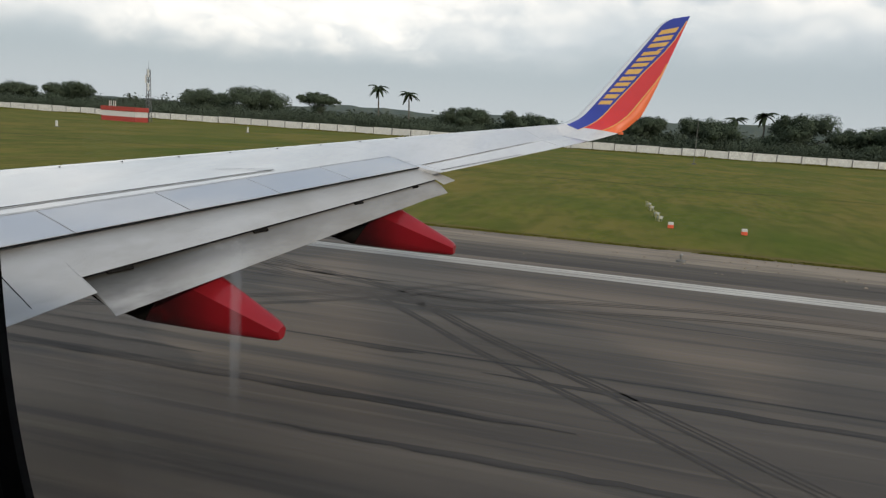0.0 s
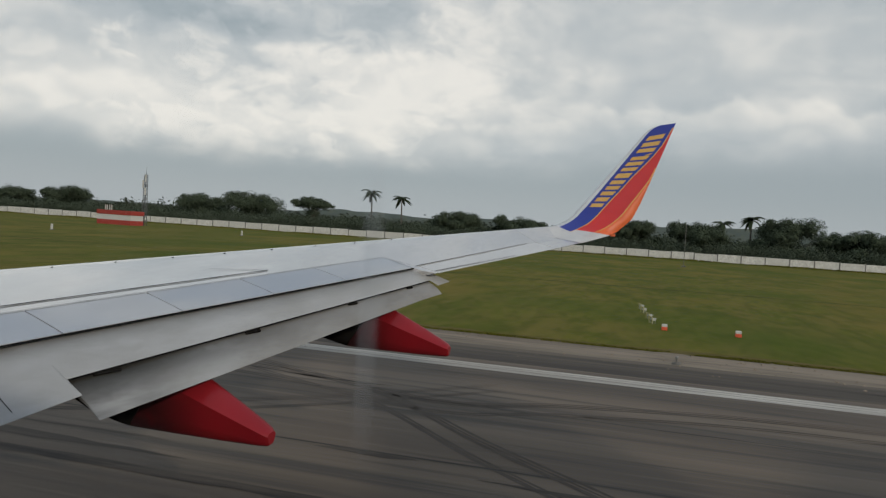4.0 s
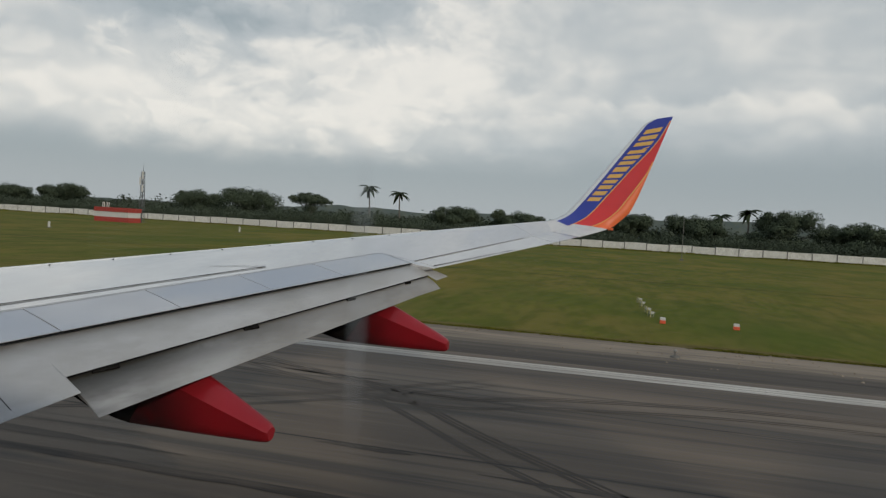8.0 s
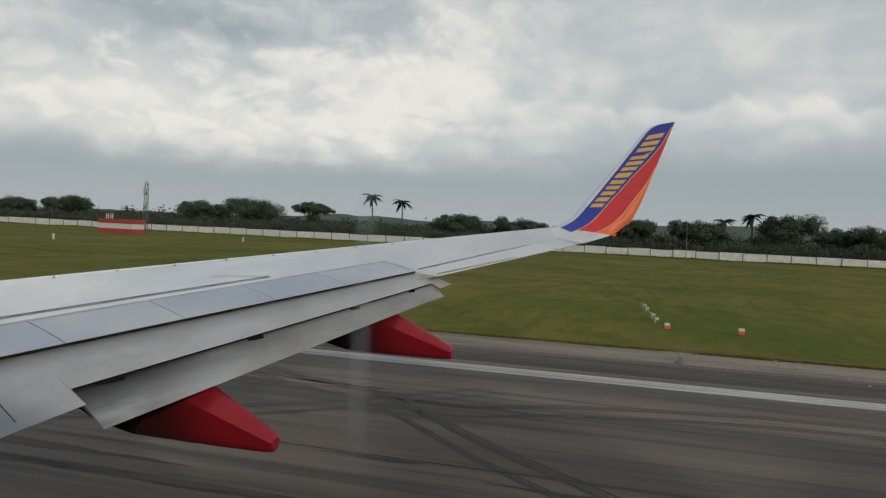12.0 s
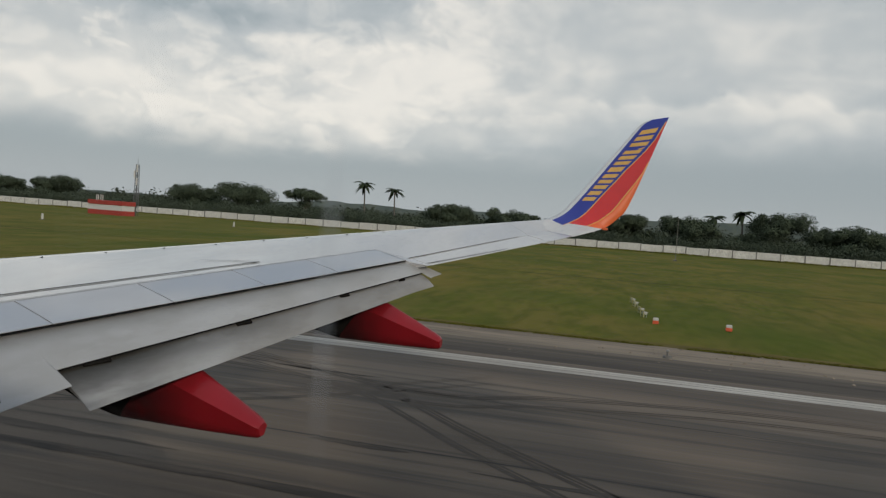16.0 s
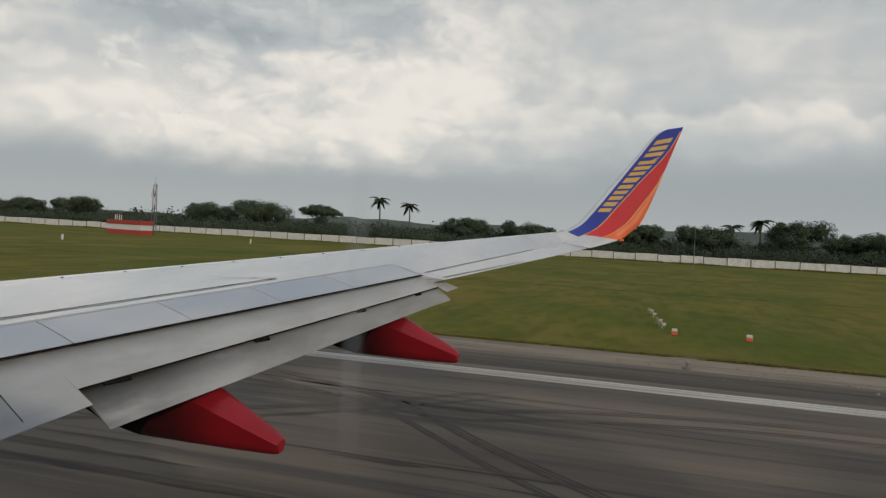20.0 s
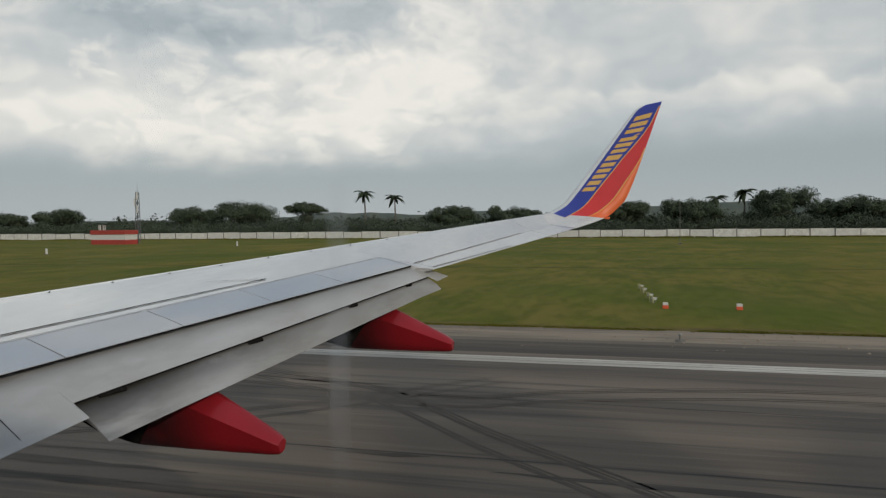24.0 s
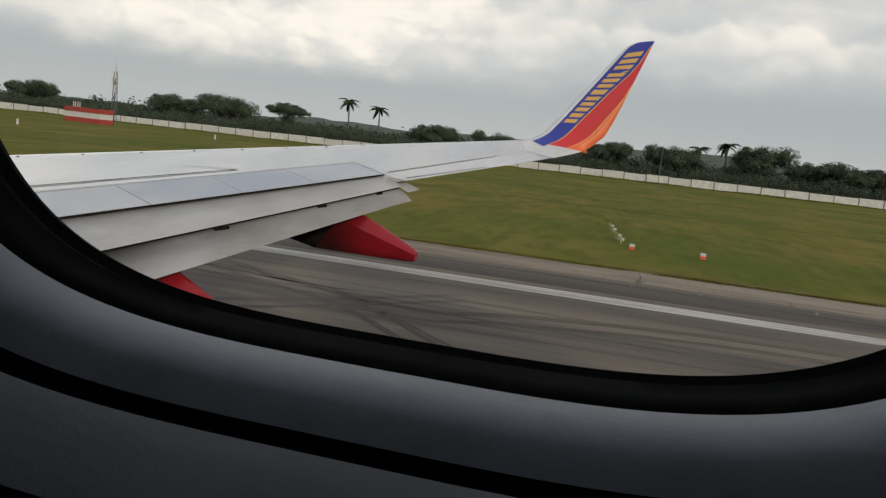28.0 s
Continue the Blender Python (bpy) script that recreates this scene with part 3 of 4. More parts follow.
ribbon("panel_seam", [aileron_hinge(y).lerp(outer_edge(y), s) for y, s in ((12.48, 0.80), (13.3, 0.85), (14.5, 0.90))], 0.022, 0.006, M["gap"], outer_wing)
for k in range(14):
    y = 5.2 + 0.62 * k
    p = skin(y, 0.06)
    part("vortex_generator", loft("vortex_generator", [[p + Vector((-0.025, -0.003, -0.01)), p + Vector((0.025, 0.009, -0.01)), p + Vector((0.025, 0.009, 0.014))],
                                                       [p + Vector((-0.025, 0.003, -0.01)), p + Vector((0.025, 0.015, -0.01)), p + Vector((0.025, 0.015, 0.014))]], M["bracket"]), wing)

# main flap, lowered under the spoilers, and the aft flap behind its slot
rows = [[], [], [], []]
for y in (4.0, 5.2, 6.0, 6.80, 6.84, 8.0, 9.5, 11.0, 12.0, 12.39, 12.47, 12.82):
    top = spoiler_edge(min(y, 12.42)) + Vector((-0.10, 0, -0.030))
    low = slot(y)
    if y < 6.82:
        low = line(y, 6.2, -4.662, 2.138, 0.19, 0.165)
    if y > 12.45:
        low = Vector((-3.075, 12.47, 2.984)).lerp(Vector((-2.993, 12.812, 3.034)), (y - 12.47) / 0.35)
    for k, s in enumerate((0.0, 0.35, 0.7, 1.0)):
        p = top.lerp(low, s)
        p.z += 0.05 * math.sin(math.pi * s) * (1.0 if y < 12.4 else 0.4)
        rows[k].append(p)
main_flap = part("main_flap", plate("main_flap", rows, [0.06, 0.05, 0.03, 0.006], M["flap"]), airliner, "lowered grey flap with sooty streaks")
rows = [[], [], [], []]
for y in (6.85, 8.0, 9.5, 11.0, 12.0, 12.40):
    top = slot(y) + Vector((-0.06, 0, -0.018))
    low = aft_edge(y) if y < 12.3 else Vector((-3.04, 12.59, 2.850))
    for k, s in enumerate((0.0, 0.35, 0.7, 1.0)):
        p = top.lerp(low, s)
        p.z += 0.03 * math.sin(math.pi * s)
        rows[k].append(p)
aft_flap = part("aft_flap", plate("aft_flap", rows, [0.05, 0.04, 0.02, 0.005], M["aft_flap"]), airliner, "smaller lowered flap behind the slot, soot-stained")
ribbon("panel_seam", [line(6.18, 6.2, -4.70, 2.19, 0.19, 0.165) + Vector((-0.5, 0, 0.39)), line(6.2, 6.2, -4.665, 2.145, 0.19, 0.165)], 0.02, 0.06, M["gap"], main_flap)
for y, w in ((7.22, 0.26), (8.92, 0.20), (10.62, 0.16), (11.90, 0.12)):
    a = (slot(y) + Vector((-0.06, 0, -0.018))).lerp(aft_edge(y), 0.08 if y < 8 else 0.11) + Vector((0, 0, 0.024))
    bracket = part("flap_bracket", box("flap_bracket", (-0.036, -w / 2, -0.012), (0.046, w / 2, 0.014), M["bracket"], 0.002), aft_flap, "dark greased flap track bracket")
    bracket.matrix_basis = Matrix.Translation(a) @ pose(0, 0, 0, 0, 0, -15.6) @ pose(0, 0, 0, 7, 44, 0)



def gap_strip(name, ends, high, parent, label):
    """A black strip just under a trailing edge, standing in for the shaded gap."""
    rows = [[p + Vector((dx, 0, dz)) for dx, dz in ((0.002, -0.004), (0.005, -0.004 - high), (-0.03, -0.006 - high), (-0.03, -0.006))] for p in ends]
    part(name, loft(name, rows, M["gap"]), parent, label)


# added strips that draw the dark gaps as solid black
gap_strip("spoiler_seal", [spoiler_edge(y) for y in (4.75, 8, 10, 12.29)], 0.014, main_flap, "black strip drawn as the shaded gap under the spoiler edge")
gap_strip("slot_seal", [slot(y) for y in (6.87, 8, 10, 12.38)], 0.013, aft_flap, "black strip drawn as the shaded slot between the flaps")

# flap track fairings: faceted red canoes
def fairing(y, tip_x, tip_low, tip_high, slope, long, fat, cap, name, stops, mat):
    loops = []
    for s in stops:
        x = tip_x - long * s
        low = tip_low + 0.02 * s - 0.012 * math.sin(math.pi * min(1, s * 1.4)) + 1.9 * max(0, s - 0.6) ** 2
        high = min(tip_high + slope * long * s, cap)
        wide = fat * (0.52 + 0.48 * min(1, s * 1.7))
        shrink = 0.72 if s == 0 else (0.93 if s < 0.02 else 1.0)
        mid, half = (low + high) / 2, (high - low) / 2 * shrink
        wide *= shrink
        low, high = mid - half, mid + half
        shoulder = low + (high - low) * 0.70
        lean = 0.75 if 0.5 < s < 0.6 else 0.0      # the fore part ends on a slant
        side = ((0.10, 0.0), (0.23, 0.10), (0.33, 0.36), (0.43, 0.74), (0.50, 1.0))
        loops.append([Vector((x, y - wide * a, low + (shoulder - low) * b)) for a, b in side] +
                     [Vector((x, y - wide * 0.43, shoulder + 0.022)), Vector((x, y + wide * 0.05, high)), Vector((x, y + wide * 0.28, high - 0.005))] +
                     [Vector((x, y + wide * a, low + (shoulder - low) * b)) for a, b in side[::-1][:4]])
        for p in loops[-1]:
            p.x += lean * (p.z - low - 0.25)
    return loft(name, loops, mat, smooth=True, sharp=40)


for shape in ((8.15, -3.46, 1.585, 1.76, 0.52, 2.6, 0.44, 2.36), (11.40, -2.555, 2.092, 2.262, 0.47, 2.4, 0.42, 2.72)):
    fair = part("flap_fairing", fairing(*shape, "flap_fairing", (0.0, 0.012, 0.05, 0.2, 0.4, 0.545), M["red"]), airliner, "glossy red flap track fairing")
    # the nose is blackened to carry the shade of the flap cove
    part("fairing_nose", fairing(*shape, "fairing_nose", (0.547, 0.66, 0.8, 1.0), M["bracket"]), fair, "fore part coloured near black for the shade in the flap cove")

# winglet with its painted bands
def curve_at(v, table):
    for (a, p), (b, q) in zip(table, table[1:]):
        if v <= b:
            return p + (q - p) * (v - a) / (b - a)
    return table[-1][1]


def winglet_at(h, u, back=0.0):
    y = 17.38 + 0.54 * h - (0.43 - 0.33 * u) * math.exp(-h / 0.06)
    x0 = -1.765 + 1.625 * h - 0.13 * math.exp(-h / 0.06)
    x1 = -0.48 + 0.83 * h - 0.25 * math.exp(-h / 0.09)
    z0, z1 = 4.085 + 2.25 * h, 3.93 + 2.47 * h
    if h > 0.93:
        x0 += (h - 0.93) ** 2 * 26
    z = z0 + (z1 - z0) * u
    thick = 0.055 * (1 - 0.5 * h) * math.sqrt(max(0.0, u * (1 - u))) * 2
    return Vector((x0 + (x1 - x0) * u, y + back * (thick + 0.012), z))


LEAD = [(0, 0.085), (1, 0.115)]
BLUE = [(0, 0.30), (0.10, 0.39), (0.25, 0.41), (0.53, 0.57), (0.78, 0.87), (1, 0.975)]
RED = [(0, 0.66), (0.15, 0.78), (0.3, 0.84), (0.53, 0.985), (1, 0.99)]
BLEND = 0.15


def tip_top(y, u):
    """The wing's upper skin near its end, u from the crest to the trailing edge."""
    c, h, e = crest(y), aileron_hinge(y), outer_edge(y)
    f = (h.x - c.x) / (e.x - c.x)
    if u > f:
        return h.lerp(e, (u - f) / (1 - f))
    p, s = c.lerp(h, u / f), u / f
    return p + Vector((0, 0, 0.12 * size(y) * s * (1 - s)))


def winglet_skin(h, u, back=0.0):
    """Winglet surface; below BLEND it bends from the wing's skin in one sweep, tight at the trailing edge."""
    if h >= BLEND:
        return winglet_at(h, u, back)
    s = h / BLEND
    a, c = tip_top(16.53, u) - Vector((0, 0, 0.003)), Vector((-1.70, 17.20, 4.10)).lerp(Vector((-0.725, 17.36, 3.965)), u) + Vector((0, 0, 0.05 * u * (1 - u)))
    b, w = winglet_at(BLEND, u), 0.9 + 3.0 * u * u
    k0, k1, k2 = (1 - s) ** 2, 2 * s * (1 - s) * w, s * s
    p = (a * k0 + c * k1 + b * k2) / (k0 + k1 + k2)
    return p + back * (0.012 + 0.10 * math.sqrt(max(0.0, u * (1 - u)))) * Vector((0, s, s - 1))


levels = [0, 0.012, 0.025, 0.04, 0.055, 0.070, 0.085, 0.10, 0.115, 0.135, 0.15, 0.2, 0.3, 0.4, 0.5, 0.6, 0.7, 0.8, 0.88, 0.93, 0.96, 0.985, 1.0]
cols = []
for h in levels:
    b, r = curve_at(h, BLUE), curve_at(h, RED)
    w = 0.009 / (1 - 0.5 * h)
    r = max(r, b + 2.2 * w)
    cut = [0.0, 0.03, curve_at(h, LEAD), (curve_at(h, LEAD) + b) / 2, b - w, b + w, (b + r) / 2, r - w, min(r + w, 0.994), 1.0]
    cols.append(cut)
verts, faces, slots = [], [], []
nc = len(cols[0])
for side in (0, 1):
    for h, cut in zip(levels, cols):
        verts += [winglet_skin(h, u, side) for u in cut]
PAINT = [0, 0, 1, 1, 2, 3, 3, 2, 4]
for side in (0, 1):
    off = side * len(levels) * nc
    for r in range(len(levels) - 1):
        for c in range(nc - 1):
            a = off + r * nc + c
            faces.append((a, a + 1, a + nc + 1, a + nc))
            slots.append(5 if levels[r] < (0.039 if c < 5 else 0.054) else 3 if c > 6 and 0.52 < levels[r] < 0.955 else PAINT[c] if levels[r] < 0.955 or c < 2 else 1)
off = len(levels) * nc
for c in range(nc - 1):
    a = (len(levels) - 1) * nc + c
    faces.append((a, a + 1, a + 1 + off, a + off))
    slots.append(1)
for r in range(len(levels) - 1):
    for c in (0, nc - 1):
        a = r * nc + c
        faces.append((a, a + nc, a + nc + off, a + off))
        slots.append(5 if levels[r] < 0.054 else 0 if c == 0 else 4 if levels[r] < 0.49 else 3)
me = mesh("winglet", verts, faces, [M["metal"], M["blue"], M["gold"], M["crimson"], M["orange"], M["wing"]], slots, smooth=True)
winglet = part("winglet", fix_normals(me), airliner, "tall blended winglet in blue, red and orange with gold stripes")
# the wordmark as plain gold bars, one for each character
start, widths = 0.205, [0.055, 0.061, 0.057, 0.052, 0.057, 0.072, 0.052, 0.055, 0.052, 0.020, 0.057, 0.061, 0.066]
for k, w in enumerate(widths):
    h0, h1 = start + 0.16 * w, start + 0.82 * w
    quad = []
    for h, bottom in ((h0, 0), (h1, 0), (h1, 1), (h0, 1)):
        lo, hi = curve_at(h, LEAD), curve_at(h, BLUE)
        u = hi - (hi - lo) * 0.17 if not bottom else lo + (hi - lo) * (0.17 if k != 9 else 0.62)
        quad.append((h + (0.0 if not bottom else -0.012 * (1 + h)), u))
    near = [winglet_at(h, u) + Vector((0, -0.006, 0)) for h, u in quad]
    deep = [winglet_at(h, u) + Vector((0, 0.004, 0)) for h, u in quad]
    part("lettering_bar", loft("lettering_bar", [near, deep], M["gold"]), winglet)
    start += w
part("tail_lamp", box("tail_lamp", (-0.80, 17.22, 3.925), (-0.70, 17.30, 3.975), M["orange"], 0.01), airliner, "small orange lamp housing at the wing tip")

# fuselage, fin and stabiliser, behind and round the camera
TALL, DEEP = 1.21, 1.22      # both lobes of the hull are taller than a circle


def hull(x, r, cz, a):
    return Vector((x, r * math.sin(a), cz + r * math.cos(a) * (TALL if math.cos(a) > 0 else DEEP)))


def ring(x, r, cz, n=40):
    return [hull(x, r, cz, 2 * math.pi * k / n) for k in range(n)]


CENTRE_Z, RADIUS = 3.45, 1.775
fore = [ring(x, r, CENTRE_Z - d) for x, r, d in ((-19.5, 0.4, 0.5), (-18.8, 1.0, 0.35), (-17.2, 1.6, 0.12), (-15, RADIUS, 0), (-0.5, RADIUS, 0))]
tail = [ring(x, r, CENTRE_Z + d) for x, r, d in ((0.62, RADIUS, 0), (5, RADIUS, 0), (9, 1.55, 0.25), (13, 0.95, 0.7), (16.5, 0.35, 1.1))]
part("fuselage", loft("fuselage", fore, M["white"], smooth=True), airliner, "dark blue painted fuselage")
part("fuselage", loft("fuselage", tail, M["white"], smooth=True), airliner)
# the ring of fuselage round the seat row, open at the window
angles = [2 * math.pi * k / 40 for k in range(41)]
shell = [[hull(x, r, CENTRE_Z, a) for r in (RADIUS, RADIUS - 0.09) for a in ([b for b in angles if b >= radians(90)] + [b + 2 * math.pi for b in angles if b <= radians(63)])[:: 1 if r == RADIUS else -1]] for x in (-0.496, 0.616)]
part("fuselage_ring", loft("fuselage_ring", shell, M["white"]), airliner)
WX, WZ, WA, WB = 0.070, 3.895, 0.174, 0.197


def opening(scale, y, n=160, wx=0.0, power=3.5):
    pts = []
    for k in range(n):
        t = 2 * math.pi * k / n
        c, s = math.cos(t), math.sin(t)
        pts.append(Vector((WX + (WA * scale + wx) * math.copysign(abs(c) ** (2 / power), c), y, WZ + (WB * scale + wx) * math.copysign(abs(s) ** (2 / power), s))))
    return pts


def square(inset, n=160):
    """The edge of the wall panel round the window, as many points as the opening."""
    pts = []
    for k in range(n):
        t = 2 * math.pi * k / n
        c, s = math.cos(t), math.sin(t)
        m = max(abs(c), abs(s))
        z = 3.94 + 0.50 * s / m
        out = math.sqrt(RADIUS ** 2 - ((z - CENTRE_Z) / (TALL if z > CENTRE_Z else DEEP)) ** 2)
        pts.append(Vector((0.06 + 0.555 * c / m, out - inset, z)))
    return pts


window = part("window_wall", loft("window_wall", [square(0.0), opening(1.75, 1.735), opening(1.42, 1.716), opening(1.30, 1.708), opening(1.34, 1.702), square(0.045)], M["white"], cap=False), airliner)
part("window_seal", loft("window_seal", [opening(1.32, 1.706), opening(1.12, 1.694), opening(1.0, 1.688), opening(0.995, 1.685), opening(1.004, 1.681), opening(0.996, 1.677), opening(1.003, 1.671), opening(0.998, 1.667), opening(1.005, 1.662), opening(1.02, 1.658)], M["seal"], smooth=True, cap=False), airliner, "black ribbed rubber window seal")
part("window_reveal", loft("window_reveal", [opening(1.02, 1.661), opening(1.004, 1.6585), opening(1.004, 1.652), opening(1.008, 1.645), opening(1.020, 1.638), opening(1.050, 1.632)], M["reveal"], smooth=True, cap=False), airliner, "grey moulded plastic window reveal")
part("reveal_gap", loft("reveal_gap", [opening(1.045, 1.634), opening(1.065, 1.631), opening(1.075, 1.626), opening(1.055, 1.622)], M["seal"], smooth=True, cap=False), airliner)
part("cabin_lining", loft("cabin_lining", [opening(1.075, 1.626), opening(1.050, 1.622), opening(1.060, 1.612), opening(1.095, 1.597), opening(1.5, 1.565), square(0.14)], M["lining"], smooth=True, cap=False), airliner, "dim grey cabin side panel")
pane = part("window_pane", loft("window_pane", [opening(1.02, 1.6905), opening(1.02, 1.6885)], M["glass"]), airliner, "clear acrylic window pane")
pane.visible_shadow = False


def smear_material():
    """A dried wipe mark on the pane: mostly clear, scattering a little of the light from outside."""
    m = bpy.data.materials.new("dried_wipe_mark")
    m.use_nodes = True
    nodes, links = m.node_tree.nodes, m.node_tree.links
    nodes.clear()
    clear, film, both = nodes.new("ShaderNodeBsdfTransparent"), nodes.new("ShaderNodeBsdfTranslucent"), nodes.new("ShaderNodeMixShader")
    film.inputs["Color"].default_value = (0.86, 0.88, 0.90, 1)
    uv = nodes.new("ShaderNodeSeparateXYZ")
    links.new(nodes.new("ShaderNodeTexCoord").outputs["Generated"], uv.inputs[0])

    def hump(value, lo, mid, hi):
        a, b, c = nodes.new("ShaderNodeMapRange"), nodes.new("ShaderNodeMapRange"), nodes.new("ShaderNodeMath")
        for n, x0, x1 in ((a, lo, mid), (b, hi, mid)):
            n.interpolation_type = "SMOOTHSTEP"
            links.new(value, n.inputs["Value"])
            n.inputs["From Min"].default_value, n.inputs["From Max"].default_value = x0, x1
        c.operation = "MULTIPLY"
        links.new(a.outputs["Result"], c.inputs[0])
        links.new(b.outputs["Result"], c.inputs[1])
        return c.outputs[0]

    grain = nodes.new("ShaderNodeTexNoise")
    grain.inputs["Scale"].default_value, grain.inputs["Detail"].default_value = 3.0, 3
    links.new(nodes.new("ShaderNodeTexCoord").outputs["Generated"], grain.inputs["Vector"])
    total = grain.outputs[0]
    for h in (hump(uv.outputs[0], 0.0, 0.5, 1.0), hump(uv.outputs[2], 0.0, 0.70, 1.0)):
        n = nodes.new("ShaderNodeMath")
        n.operation = "MULTIPLY"
        links.new(total, n.inputs[0])
        links.new(h, n.inputs[1])
        total = n.outputs[0]
    n = nodes.new("ShaderNodeMath")
    n.operation = "MULTIPLY"
    links.new(total, n.inputs[0])
    n.inputs[1].default_value = 0.45
    links.new(n.outputs[0], both.inputs[0])
    links.new(clear.outputs[0], both.inputs[1])
    links.new(film.outputs[0], both.inputs[2])
    links.new(both.outputs[0], nodes.new("ShaderNodeOutputMaterial").inputs["Surface"])
    return m


M["smear"] = smear_material()
smear = part("wipe_mark", loft("wipe_mark", [[Vector((-0.0425 + dx, 1.6866, z)) for dx in (0.0, 0.0036)] for z in (3.806, 3.850)], M["smear"], cap=False, closed=False), pane, "faint dried wipe mark on the acrylic")
smear.visible_shadow = False


def slab(name, corners, thick, axis, mat):
    off = Vector(axis) * thick
    return loft(name, [[Vector(c) - off for c in corners], [Vector(c) + off for c in corners]], mat)


part("fin", slab("fin", [(6.8, 0, 5.2), (9.3, 0, 7.06), (15.0, 0, 12.5), (15.4, 0, 12.62), (17.0, 0, 12.62), (14.7, 0, 5.2)], 0.16, (0, 1, 0), M["crimson"]), airliner, "swept tail fin")
for side in (1, -1):
    part("stabiliser", slab("stabiliser", [(9.8, side * 0.5, 4.5), (13.3, side * 7.1, 5.35), (14.7, side * 7.1, 5.35), (13.8, side * 0.5, 4.5)], 0.10, (0, 0, 1), M["white"]), airliner)


# landing gear, out of sight under the cabin
def wheel(x, y, r, w, parent):
    me = tube("tyre", [(x, y - w / 2, r), (x, y - w * 0.36, r), (x, y + w * 0.36, r), (x, y + w / 2, r)], [r * 0.78, r, r, r * 0.78], M["seal"], 20)
    tyre = part("tyre", me, parent)
    part("rim", tube("rim", [(x, y - w * 0.52, r), (x, y + w * 0.52, r)], [r * 0.5, r * 0.5], M["metal"], 16), tyre)


for gx, gy, r, top in ((-4.9, 2.86, 0.56, 2.2), (-4.9, -2.86, 0.56, 2.2), (-17.2, 0.0, 0.34, 2.2)):
    leg = part("gear_leg", tube("gear_leg", [(gx, gy, r), (gx, gy, top)], [0.10, 0.13], M["metal"], 10), airliner)
    for d in (-0.42, 0.42) if gy else (-0.2, 0.2):
        wheel(gx, gy + d, r + 0.016, 0.38 if gy else 0.2, leg)

# ---- the fence ----
fence = thing("perimeter_fence", "whitewashed concrete panel fence, stained, between dark posts", "fence")
FENCE_Y, PANEL = 200.0, 5.6
panel_me = [box("fence_panel", (0.10, -0.06, 0.0), (PANEL - 0.10, 0.06, 2.15 + d), M["fence"], 0.02) for d in (0.0, 0.06, -0.07)]
post_me = box("fence_post", (-0.13, -0.13, 0.0), (0.13, 0.13, 2.30), M["post"], 0.03)
rng = random.Random(4)
for k in range(-68, 36):
    for name, me in (("fence_panel", panel_me[rng.randrange(3)]), ("fence_post", post_me)):
        ob = part(name, me, fence)
        ob.matrix_basis = pose(k * PANEL, FENCE_Y + rng.uniform(-0.05, 0.05), -0.03, rng.uniform(-0.8, 0.8))

# weeds along the foot of the fence
verts, faces = [], []
for k in range(9000):
    x, y = rng.uniform(-300, 110), FENCE_Y - 0.2 - 1.6 * rng.random() ** 2
    tall = rng.uniform(0.15, 0.42) * (1 + noise.noise((x * 0.07, 4.0, 0)))
    a, w, n = rng.uniform(0, math.pi), rng.uniform(0.10, 0.28), len(verts)
    c, s = math.cos(a) * w, math.sin(a) * w
    verts += [(x - c, y - s, 0), (x + c, y + s, 0), (x + c * 0.7, y + s * 0.7, tall), (x - c * 0.9, y - s * 0.9, tall * rng.uniform(0.5, 1.1))]
    faces.append((n, n + 1, n + 2, n + 3))
tagged(new("fence_weeds", mesh("fence_weeds", verts, faces, M["blade"])), "dark ragged weeds along the foot of the fence", "weeds", kind="stuff")

# ---- trees ----
def leaves(rng, centre, radius, count, leaf, flat=0.75, verts=None, faces=None):
    """Small folded leaf clumps scattered through a rounded mass, thicker toward its skin."""
    for _ in range(count):
        d = Vector((rng.gauss(0, 1), rng.gauss(0, 1), rng.gauss(0, 1))).normalized() * radius * (rng.random() ** 0.4) * rng.uniform(0.8, 1.05)
        p = Vector(centre) + Vector((d.x, d.y, d.z * flat))
        out = (Vector((d.x, d.y, d.z / flat)).normalized() + 0.30 * Vector((rng.gauss(0, 1), rng.gauss(0, 1), rng.gauss(0, 1)))).normalized()
        u = out.cross(Vector((rng.gauss(0, 1), rng.gauss(0, 1), rng.gauss(0, 1)))).normalized() * leaf * rng.uniform(0.6, 1.3)
        w = out.cross(u).normalized() * leaf * rng.uniform(0.5, 1.0)
        n = len(verts)
        verts += [p - u, p + w, p + u, p - w + u.cross(w) * 0.3]
        faces += [(n, n + 1, n + 2), (n, n + 2, n + 3)]


